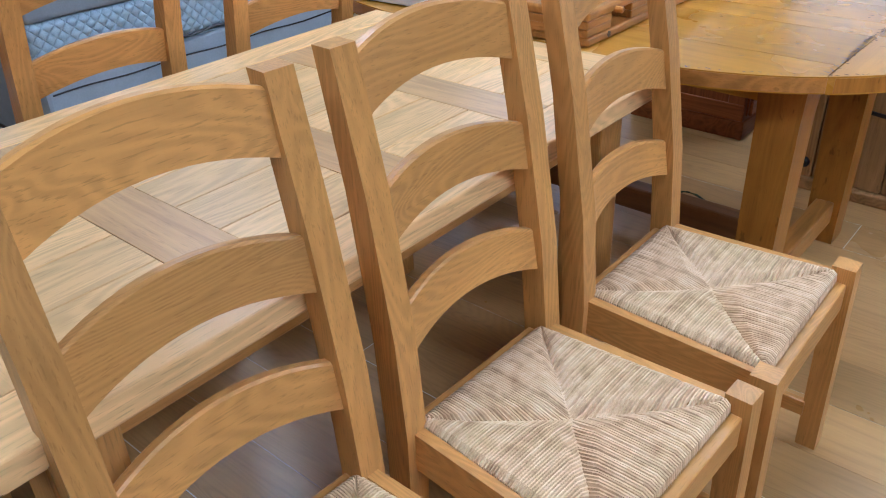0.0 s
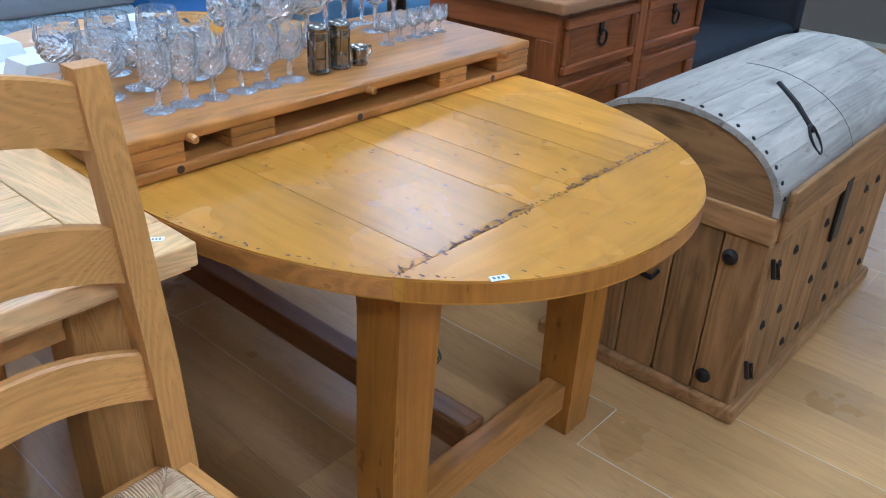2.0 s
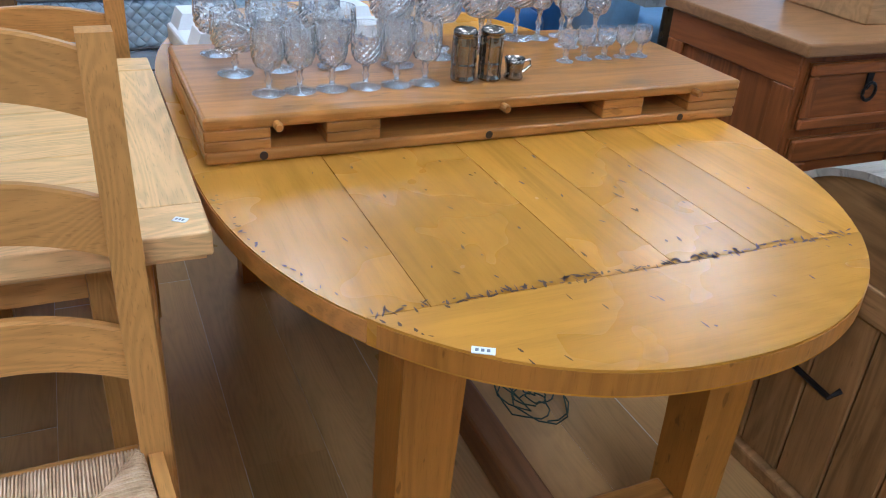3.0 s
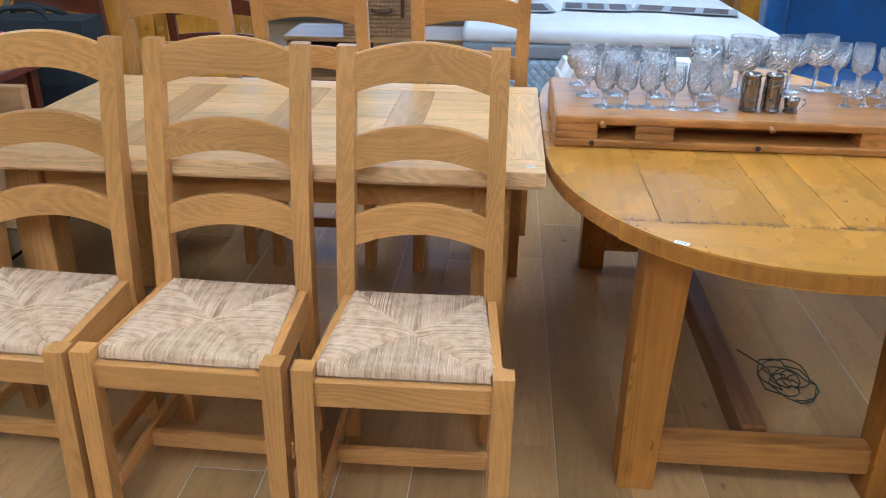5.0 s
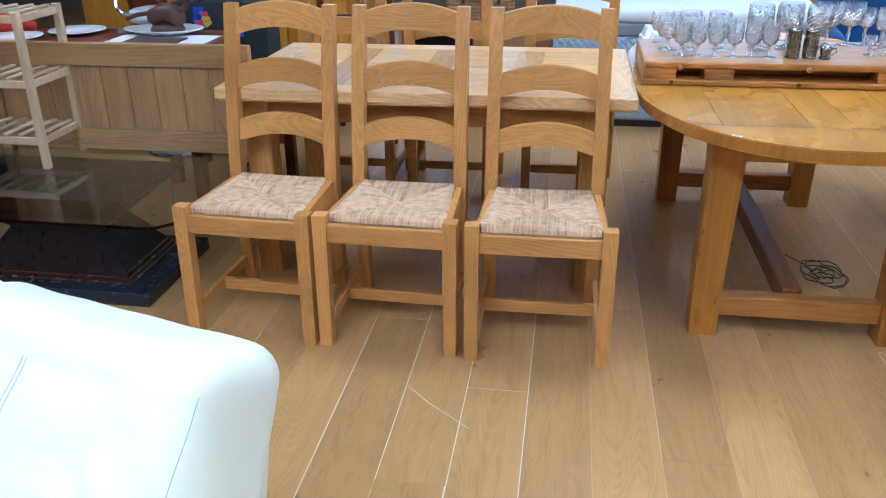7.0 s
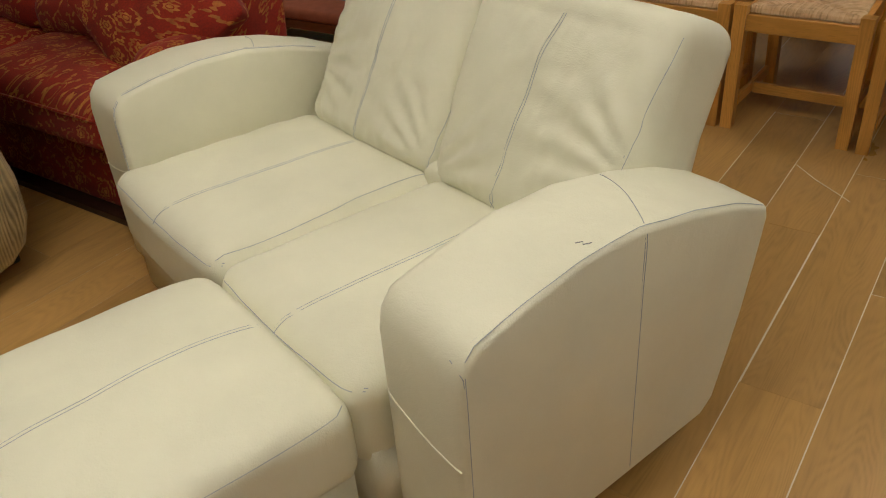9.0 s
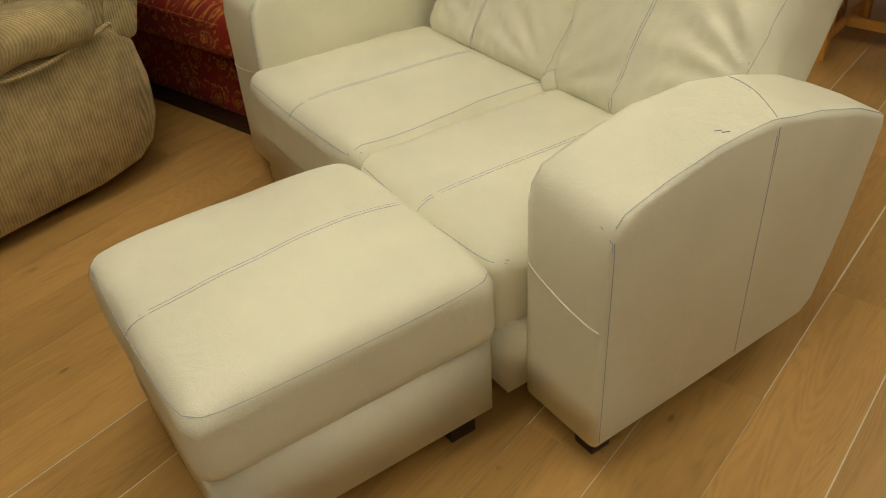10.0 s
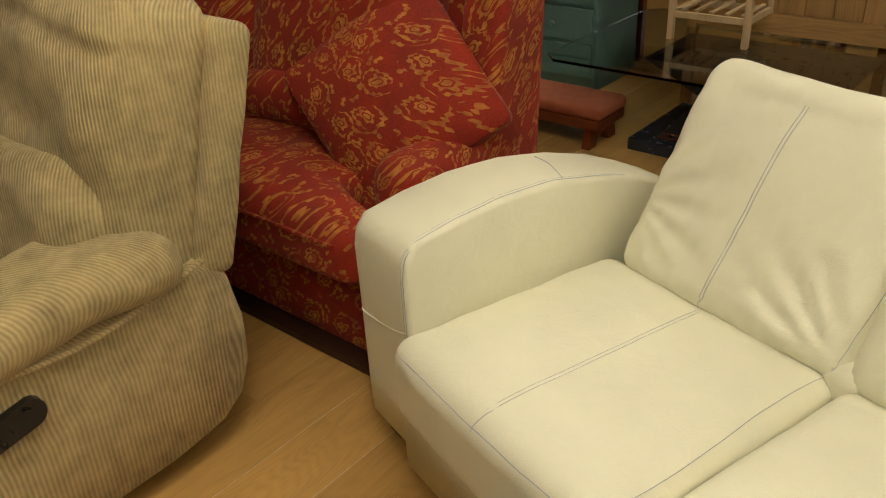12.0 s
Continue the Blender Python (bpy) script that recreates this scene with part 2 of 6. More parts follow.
    strength = maths(n, l, "ADD", maths(n, l, "MULTIPLY", noise_tex(n, l, src, 30.0, 4.0), 1.5), -0.12)
    l.new(mix(n, l, maths(n, l, "MINIMUM", maths(n, l, "MULTIPLY", pat, strength), 1.0), base, gold), b.inputs["Base Color"])
    b.inputs["Roughness"].default_value, b.inputs["Sheen Weight"].default_value = 0.85, 0.06
    bump(n, l, maths(n, l, "ADD", maths(n, l, "MULTIPLY", weave, 0.4), pat), b, 0.3, 0.002)
    return m


def clear_glass(name, tint=(1, 1, 1), rough=0.0, straight=0.0, clear=1.0, ior=1.5):
    m, n, l, b = nodes_of(name)
    b.inputs["Base Color"].default_value = (*tint, 1)
    b.inputs["Transmission Weight"].default_value, b.inputs["Roughness"].default_value, b.inputs["IOR"].default_value = clear, rough, ior
    if straight:
        x, q = n.new("ShaderNodeMixShader"), n.new("ShaderNodeBsdfTransparent")
        x.inputs[0].default_value = straight
        l.new(b.outputs[0], x.inputs[1])
        l.new(q.outputs[0], x.inputs[2])
        l.new(x.outputs[0], n["Material Output"].inputs["Surface"])
    return m


OAK = (0.58, 0.288, 0.073)
oak = {a: wood("honey_oak_" + a, OAK, a, 0.34, 0.21, rings=0.7, coat=0.25, vary=0.26, blotchy=0.5, figure_width=230.0, relief=0.14, pores=0.4) for a in "xyz"}
pale = {a: wood("pale_oak_" + a, (0.72, 0.455, 0.195), a, 0.36, 0.24, rings=0.7, coat=0.12, vary=0.28, figure_width=190.0, pores=0.4) for a in "xyz"}
pale_batten = wood("pale_oak_batten", (0.56, 0.33, 0.135), "x", 0.36, 0.25, vary=0.15, coat=0.2)
amber = {a: wood("amber_oak_" + a, (0.57, 0.266, 0.028), a, 0.27, 0.26, relief=0.06, knots=0.15, coat=0.3, vary=0.4, rings=0.25, blotchy=0.7, pores=0.18) for a in "xyz"}
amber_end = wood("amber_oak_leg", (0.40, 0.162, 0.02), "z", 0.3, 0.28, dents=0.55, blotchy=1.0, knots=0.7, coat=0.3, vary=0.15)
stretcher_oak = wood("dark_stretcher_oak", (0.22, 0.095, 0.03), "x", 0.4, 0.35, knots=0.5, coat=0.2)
leaf_oak = {a: wood("leaf_oak_" + a, (0.44, 0.192, 0.038), a, 0.3, 0.42, blotchy=1.1, dents=0.35, knots=0.6, coat=0.35, vary=0.2) for a in "xyz"}
pine = {a: wood("weathered_pine_" + a, (0.32, 0.168, 0.058), a, 0.62, 0.5, blotchy=1.0, dents=0.3, knots=0.8, vary=0.35) for a in "xyz"}
grey_pine = wood("greyed_pine_lid", (0.40, 0.35, 0.29), "y", 0.6, 0.3, knots=0.6, vary=0.3, dents=0.4, blotchy=1.0)
cherry = {a: wood("rustic_cherry_" + a, (0.29, 0.088, 0.02), a, 0.45, 0.5, knots=0.3, coat=0.05, vary=0.3) for a in "xyz"}
cherry_top = wood("rustic_cherry_top", (0.33, 0.16, 0.06), "y", 0.35, 0.3, coat=0.2)
mahogany = {a: wood("mahogany_" + a, (0.14, 0.035, 0.014), a, 0.3, 0.4, coat=0.3) for a in "xyz"}
panel_oak = {a: wood("panel_oak_" + a, (0.44, 0.255, 0.105), a, 0.42, 0.3, vary=0.2, coat=0.1) for a in "xyz"}
vinyl = vinyl_plank("oak_vinyl_plank", (0.47, 0.272, 0.093))
joint = plain("pale_joint_filler", (0.72, 0.66, 0.56), 0.7)
rush_m, rn, rl, rb = nodes_of("twisted_rush")
geo = rn.new("ShaderNodeNewGeometry")
rsrc = rn.new("ShaderNodeTexCoord").outputs["Object"]
rf = maths(rn, rl, "ADD", maths(rn, rl, "MULTIPLY", geo.outputs["Random Per Island"], 0.2), maths(rn, rl, "MULTIPLY", noise_tex(rn, rl, rsrc, 34.0, 4.0), 0.68))
rl.new(ramp(rn, rl, rf, [(0.22, (0.44, 0.26, 0.13)), (0.46, (0.75, 0.53, 0.31)), (0.74, (0.90, 0.73, 0.52))]), rb.inputs["Base Color"])
rb.inputs["Roughness"].default_value = 0.6
bump(rn, rl, noise_tex(rn, rl, rsrc, 260.0, 2.0), rb, 0.5, 0.002)
cream = leather("cream_leather", (0.85, 0.835, 0.68))
thread = plain("blue_grey_thread", (0.40, 0.44, 0.50), 0.7)
cord = corduroy("beige_corduroy", (0.43, 0.335, 0.17), "x")
cord_back = corduroy("beige_corduroy_back", (0.43, 0.335, 0.17), "y")
red_floral = floral("red_gold_floral", (0.30, 0.015, 0.004), (0.58, 0.24, 0.045))
teal = plain("teal_paint", (0.11, 0.24, 0.24), 0.5, amount=0.15)
salmon = plain("salmon_upholstery", (0.36, 0.10, 0.055), 0.85, scale=200, amount=0.25)
black_lacquer = plain("black_lacquer", (0.018, 0.018, 0.02), 0.3)
navy_lacquer = plain("blue_black_lacquer", (0.022, 0.03, 0.045), 0.25)
brass = plain("brass_trim", (0.55, 0.4, 0.18), 0.25, 1.0)
iron = plain("black_iron", (0.035, 0.03, 0.028), 0.5, 0.8)
silver = plain("pewter", (0.34, 0.31, 0.27), 0.25, 1.0, amount=0.3)
# dark feet; the same colour also paints the shade of holes and recesses
dark_wood_and_recess = plain("dark_foot_and_recess", (0.035, 0.015, 0.01), 0.4)
grass_glass = clear_glass("smoked_table_glass", (0.80, 0.86, 0.84))
# clearness below 1 leaves white in the colour, standing in for the sparkle
crystal = clear_glass("cut_crystal", (0.99, 0.995, 1.0), 0.0, 0.0, 0.91, 1.5)
crystal_plain = clear_glass("plain_crystal", (0.98, 0.99, 1.0), 0.0, 0.3, 0.85, 1.45)
pane_glass = clear_glass("window_glass", (1, 1, 1))
white_cloth = plain("white_mattress_cloth", (0.78, 0.79, 0.80), 0.85, scale=60, amount=0.06)
grey_cloth = plain("grey_mattress_border", (0.26, 0.28, 0.31), 0.9, scale=150, amount=0.12)
blue_grey = plain("blue_grey_divan_cloth", (0.36, 0.42, 0.50), 0.9, scale=120, amount=0.12)
quilt_cloth, qn, ql, qb = nodes_of("quilted_pale_blue_cloth")
qs = qn.new("ShaderNodeSeparateXYZ")
ql.new(qn.new("ShaderNodeTexCoord").outputs["Object"], qs.inputs[0])
q1 = maths(qn, ql, "SINE", maths(qn, ql, "MULTIPLY", maths(qn, ql, "ADD", qs.outputs[1], qs.outputs[2]), 62.0))
q2 = maths(qn, ql, "SINE", maths(qn, ql, "MULTIPLY", maths(qn, ql, "SUBTRACT", qs.outputs[1], qs.outputs[2]), 62.0))
qh = maths(qn, ql, "POWER", maths(qn, ql, "ABSOLUTE", maths(qn, ql, "MULTIPLY", q1, q2)), 0.4)
qf = noise_tex(qn, ql, qn.new("ShaderNodeTexCoord").outputs["Object"], 240.0, 3.0)
ql.new(ramp(qn, ql, qf, [(0.3, (0.36, 0.46, 0.56)), (0.7, (0.46, 0.57, 0.68))]), qb.inputs["Base Color"])
qb.inputs["Roughness"].default_value = 0.75
bump(qn, ql, maths(qn, ql, "ADD", qh, maths(qn, ql, "MULTIPLY", qf, 0.08)), qb, 0.9, 0.012)
blue_velvet = plain("royal_blue_velvet", (0.012, 0.075, 0.23), 0.75, scale=12, amount=0.4, sheen=0.15)
pale_blue = plain("pale_blue_fabric", (0.16, 0.30, 0.50), 0.85, scale=40, amount=0.2, sheen=0.3)
white_foam = plain("white_polystyrene", (0.82, 0.83, 0.84), 0.7, scale=180, amount=0.05)
china = plain("white_china", (0.8, 0.8, 0.78), 0.2, amount=0.03)
china_print = plain("floral_china_border", (0.34, 0.36, 0.38), 0.3, scale=90, amount=0.7)
paper = plain("white_label", (0.82, 0.83, 0.85), 0.6, amount=0.02)
ink = plain("printed_ink", (0.2, 0.2, 0.23), 0.6)
photo = plain("brown_photo_print", (0.10, 0.06, 0.05), 0.6, scale=70, amount=0.8)
plastic_film = plain("grey_plastic_sleeve", (0.36, 0.37, 0.38), 0.45, amount=0.1)
bag_black = plain("black_tote_cloth", (0.014, 0.018, 0.02), 0.8)
pink_felt = plain("pink_felt", (0.6, 0.06, 0.14), 0.9)
blue_felt = plain("blue_felt", (0.02, 0.10, 0.55), 0.9)
yellow_felt = plain("yellow_felt", (0.7, 0.5, 0.08), 0.9)
wicker = plain("willow_wicker", (0.42, 0.24, 0.10), 0.7, scale=90, amount=0.5)
leather_strap = plain("brown_leather", (0.08, 0.03, 0.015), 0.5)
stone_top = plain("grey_stone_top", (0.22, 0.24, 0.25), 0.3, scale=14, amount=0.45)
green_wire = plain("green_wire", (0.03, 0.06, 0.035), 0.5)
# unseen walls, toned near-brown so that less light bounces off them
wall_paint = plain("light_absorbing_wall", (0.17, 0.145, 0.115), 0.85, scale=12, amount=0.06)
# ceiling out of view, kept grey to hold down the fill light
ceiling_paint = plain("grey_ceiling_tile", (0.42, 0.42, 0.41), 0.9, scale=60, amount=0.06)
navy_cloth = plain("charcoal_leather", (0.012, 0.013, 0.018), 0.7, scale=25, amount=0.3)
red_cloth = plain("red_cloth", (0.5, 0.03, 0.02), 0.8)
birch = wood("pale_birch", (0.62, 0.46, 0.28), "z", 0.5, 0.15)
lamp_m, ln, ll, lb = nodes_of("lamp_diffuser")
lb.inputs["Emission Color"].default_value, lb.inputs["Emission Strength"].default_value = (1.0, 0.96, 0.9, 1), 17.5


# ---- mesh helpers ----
def part(name, bm, material, parent=None, label="", smooth=False):
    me = bpy.data.meshes.new(name)
    bmesh.ops.recalc_face_normals(bm, faces=bm.faces)
    if smooth:
        for f in bm.faces:
            f.smooth = True
    bm.to_mesh(me)
    bm.free()
    me.materials.append(material)
    ob = new(name, me)
    if parent is not None:
        ob.parent = parent
    if label:
        tagged(ob, label)
    return ob


def thing(name, label, category, m=None, group=""):
    ob = new(name)
    ob.empty_display_size = 0.1
    if m is not None:
        ob.matrix_basis = m
    return tagged(ob, label, category, group)


def box(x0, x1, y0, y1, z0, z1, bevel=0.004, bm=None, segments=2):
    bm = bm or bmesh.new()
    vs = [bm.verts.new((x, y, z)) for x in (x0, x1) for y in (y0, y1) for z in (z0, z1)]
    fs = [bm.faces.new([vs[i] for i in q]) for q in ((0, 1, 3, 2), (4, 6, 7, 5), (0, 4, 5, 1), (2, 3, 7, 6), (0, 2, 6, 4), (1, 5, 7, 3))]
    if bevel:
        edges = list({e for f in fs for e in f.edges})
        bmesh.ops.bevel(bm, geom=edges, offset=bevel, segments=segments, profile=0.5, affect="EDGES")
    return bm


def loft(sections, bm=None, closed=True, cap=True):
    """Skin over rings of points that have the same count."""
    bm = bm or bmesh.new()
    rings = [[bm.verts.new(p) for p in s] for s in sections]
    k = len(rings[0])
    for a, b in zip(rings, rings[1:]):
        for i in range(k if closed else k - 1):
            j = (i + 1) % k
            bm.faces.new((a[i], a[j], b[j], b[i]))
    if cap:
        bm.faces.new(rings[0][::-1])
        bm.faces.new(rings[-1])
    return bm


def square(cx, cy, z, hx, hy):
    return [(cx - hx, cy - hy, z), (cx + hx, cy - hy, z), (cx + hx, cy + hy, z), (cx - hx, cy + hy, z)]


def soften(bm, offset, segments=2, angle=30):
    edges = [e for e in bm.edges if len(e.link_faces) == 2 and e.calc_face_angle(0) > radians(angle)]
    bmesh.ops.bevel(bm, geom=edges, offset=offset, segments=segments, profile=0.5, affect="EDGES")
    return bm


def prism(outline, axis, a, b, bevel=0.0, segments=2):
    """Extrude a 2D outline along an axis from a to b."""
    def at(p, h):
        q = list(p)
        q.insert("xyz".index(axis), h)
        return tuple(q)
    bm = loft([[at(p, a) for p in outline], [at(p, b) for p in outline]])
    if bevel:
        soften(bm, bevel, segments)
    return bm


def lathe(profile, bm=None, steps=20, cx=0.0, cy=0.0):
    bm = bm or bmesh.new()
    rings = []
    for r, z in profile:
        rings.append([bm.verts.new((cx + max(r, 1e-4) * math.cos(2 * math.pi * i / steps), cy + max(r, 1e-4) * math.sin(2 * math.pi * i / steps), z)) for i in range(steps)])
    for a, b in zip(rings, rings[1:]):
        for i in range(steps):
            bm.faces.new((a[i], a[(i + 1) % steps], b[(i + 1) % steps], b[i]))
    bm.faces.new(rings[0][::-1])
    bm.faces.new(rings[-1])
    return bm


def tube(points, r, bm=None, sides=6):
    bm = bm or bmesh.new()
    pts = [Vector(p) for p in points]
    rings = []
    for i, p in enumerate(pts):
        d = (pts[min(i + 1, len(pts) - 1)] - pts[max(i - 1, 0)]).normalized()
        u = d.cross(Vector((0, 0, 1)) if abs(d.z) < 0.9 else Vector((1, 0, 0))).normalized()
        w = d.cross(u)
        rings.append([bm.verts.new(p + r * (u * math.cos(2 * math.pi * k / sides) + w * math.sin(2 * math.pi * k / sides))) for k in range(sides)])
    for a, b in zip(rings, rings[1:]):
        for k in range(sides):
            bm.faces.new((a[k], a[(k + 1) % sides], b[(k + 1) % sides], b[k]))
    bm.faces.new(rings[0][::-1])
    bm.faces.new(rings[-1])
    return bm


def rounded(p, half, r):
    """The point of a rounded box nearest outward from the point p of its sharp box."""
    core = Vector([max(-(h - r), min(h - r, c)) for c, h in zip(p, half)])
    d = Vector(p) - core
    return core + d.normalized() * r if d.length > 1e-9 else Vector(p)


def cushion(half, r, n=14, warp=None, bm=None):
    """A rounded box with enough faces to be bulged and creased by warp(v)."""
    bm = bm or bmesh.new()
    cache = {}
    hx, hy, hz = half

    def vert(p):
        key = tuple(round(c, 6) for c in p)
        if key not in cache:
            v = rounded(p, half, r)
            cache[key] = bm.verts.new(warp(v) if warp else v)
        return cache[key]
    def spaced(h):
        # steps crowd towards the rounded edges
        q = [-h, -h + r * 0.3, -h + r * 0.65, -h + r]
        inner = [(-h + r) + (2 * h - 2 * r) * i / n for i in range(1, n)]
        return q + inner + [-c for c in q[::-1]]
    for k in range(3):
        i, j = (k + 1) % 3, (k + 2) % 3
        for s in (-half[k], half[k]):
            us, vs = spaced(half[i]), spaced(half[j])
            for a0, a1 in zip(us, us[1:]):
                for b0, b1 in zip(vs, vs[1:]):
                    quad = []
                    for a, b in ((a0, b0), (a1, b0), (a1, b1), (a0, b1)):
                        p = [0, 0, 0]
                        p[k], p[i], p[j] = s, a, b
                        quad.append(vert(p))
                    if len(set(quad)) == 4:
                        bm.faces.new(quad)
    return bm


def moved(bm, m):
    bmesh.ops.transform(bm, matrix=m, verts=bm.verts)
    return bm


def crumple(v, amount, scale, seed=0.0):
    return amount * noise.noise(Vector(v) * scale + Vector((seed, seed * 1.7, 3.1)))


# ---- the hall ----
X0, X1, Y0, Y1, CEIL = -8.0, 6.5, -6.0, 8.0, 3.3
slab = tagged(part("floor", box(X0 - 0.2, X1 + 0.2, Y0 - 0.2, Y1 + 0.2, -0.2, -0.0009, 0), joint), "wood-effect vinyl plank floor with pale filled joints", "floor", kind="structure")
tagged(part("ceiling", box(X0 - 0.2, X1 + 0.2, Y0 - 0.2, Y1 + 0.2, CEIL, CEIL + 0.1, 0), ceiling_paint), "plain unseen ceiling over the showroom, greyed to limit bounced light", "ceiling", kind="structure")
west = bmesh.new()
WEST = [(-2.2, 1.2), (1.8, 5.2)]
edges = [Y0] + [c for w in WEST for c in w] + [Y1]
for a, b in zip(edges[::2], edges[1::2]):
    box(X0 - 0.2, X0, a, b, 0, CEIL, 0, west)
for a, b in WEST:
    box(X0 - 0.2, X0, a, b, 0, 0.5, 0, west)
    box(X0 - 0.2, X0, a, b, 2.7, CEIL, 0, west)
tagged(part("wall_west", west, wall_paint), "unseen painted wall with wide shop windows, darkened to cut bounced light", "wall", kind="structure")
tagged(part("wall_east", box(X1, X1 + 0.2, Y0, Y1, 0, CEIL, 0), wall_paint), "plain unseen wall, darkened to cut bounced light", "wall", kind="structure")
tagged(part("wall_south", box(X0 - 0.2, X1 + 0.2, Y0 - 0.2, Y0, 0, CEIL, 0), wall_paint), "plain unseen wall, darkened to cut bounced light", "wall", kind="structure")
north = bmesh.new()
WINDOWS = [(-6.5, -3.1), (-2.6, 0.8), (1.3, 4.7)]
edges = [X0 - 0.2] + [c for w in WINDOWS for c in w] + [X1 + 0.2]
for a, b in zip(edges[::2], edges[1::2]):
    box(a, b, Y1, Y1 + 0.2, 0, CEIL, 0, north)
for a, b in WINDOWS:
    box(a, b, Y1, Y1 + 0.2, 0, 0.5, 0, north)
    box(a, b, Y1, Y1 + 0.2, 2.7, CEIL, 0, north)
tagged(part("wall_north", north, wall_paint), "unseen painted wall with wide shop windows, darkened to cut bounced light", "wall", kind="structure")
frame_white = plain("white_frame_paint", (0.7, 0.7, 0.68), 0.4)
for k, (a, b) in enumerate(WINDOWS):
    w = tagged(new("window_%d" % (k + 1)), "wide clear shop window", "window", kind="structure")
    fr = bmesh.new()
    for x0, x1, z0, z1 in ((a, b, 0.5, 0.56), (a, b, 2.64, 2.7), (a, a + 0.06, 0.56, 2.64), (b - 0.06, b, 0.56, 2.64)):
        box(x0, x1, Y1 + 0.06, Y1 + 0.14, z0, z1, 0.003, fr)
    part("window_frame", fr, frame_white, w)
    pane = part("pane", box(a + 0.06, b - 0.06, Y1 + 0.095, Y1 + 0.103, 0.56, 2.64, 0), pane_glass, w)
    pane.visible_shadow = False
for k, (a, b) in enumerate(WEST):
    w = tagged(new("window_%d" % (k + 4)), "wide clear shop window", "window", kind="structure")
    fr = bmesh.new()
    for y0, y1, z0, z1 in ((a, b, 0.5, 0.56), (a, b, 2.64, 2.7), (a, a + 0.06, 0.56, 2.64), (b - 0.06, b, 0.56, 2.64)):
        box(X0 - 0.14, X0 - 0.06, y0, y1, z0, z1, 0.003, fr)
    part("window_frame", fr, frame_white, w)
    pane = part("pane", box(X0 - 0.103, X0 - 0.095, a + 0.06, b - 0.06, 0.56, 2.64, 0), pane_glass, w)
    pane.visible_shadow = False
tagged(part("ground", box(-300, 300, -300, 300, -0.4, -0.21, 0), plain("outside_asphalt", (0.06, 0.06, 0.06), 0.9)), "grey asphalt outside the shop", "ground", kind="structure")
# daylight through the three windows
for a, b in WINDOWS:
    day = bpy.data.lights.new("window_daylight", "AREA")
    day.shape, day.size, day.size_y, day.energy, day.color = "RECTANGLE", b - a - 0.2, 2.0, 12.0, (0.8, 0.9, 1.0)
    ob = new("window_daylight", day)
    ob.matrix_basis = pose((a + b) / 2, Y1 - 0.02, 1.6, -90, 0, 0)
for a, b in WEST:
    day = bpy.data.lights.new("window_daylight", "AREA")
    day.shape, day.size, day.size_y, day.energy, day.color = "RECTANGLE", b - a - 0.2, 2.0, 22.0, (0.85, 0.93, 1.0)
    new("window_daylight", day).matrix_basis = pose(X0 + 0.02, (a + b) / 2, 1.6, -90, 0, 90)
# unseen ceiling panels, added and spaced to brighten each area
lamp = thing("ceiling_light", "unseen ceiling light panel added to light the showroom", "ceiling light", pose(-4.0, 2.6, CEIL - 0.02), "ceiling light panels")
lf = bmesh.new()
for x0, x1, y0, y1 in ((-0.62, 0.62, -0.32, -0.3), (-0.62, 0.62, 0.3, 0.32), (-0.62, -0.6, -0.3, 0.3), (0.6, 0.62, -0.3, 0.3)):
    box(x0, x1, y0, y1, -0.03, 0.018, 0.002, lf)
part("frame", lf, frame_white, lamp)
part("diffuser", box(-0.6, 0.6, -0.3, 0.3, -0.02, 0.0, 0), lamp_m, lamp)
for x, y in ((-4.0, 5.8), (-0.7, 4.2), (-1.35, 1.95), (1.6, 2.6), (1.9, -0.15), (2.6, 0.75), (4.0, 0.2), (4.2, 2.8), (-0.95, -1.5)):
    copy_thing(lamp, pose(x, y, CEIL - 0.02))


# ---- ladder-back chairs ----
def arched_slat(z0, z1, rise, y0, y1, x, lean, thick=0.02):
    """A slat with arched upper and lower edges, gently curved backwards."""
    sections = []
    for i in range(15):
        s = i / 14
        y = y0 + (y1 - y0) * s
        k = 1 - (2 * s - 1) ** 2
        zb, zt, xc = z0 + rise * k, z1 + rise * k, x - 0.018 * k
        c = 0.004
        xt, xb = xc - lean * (zt - z0), xc - lean * (zb - z0)
        t = thick / 2
        sections.append([(xb - t, y, zb), (xb + t, y, zb), (xt + t, y, zt - c), (xt + t - c, y, zt), (xt - t + c, y, zt), (xt - t, y, zt - c)])
    return loft(sections)


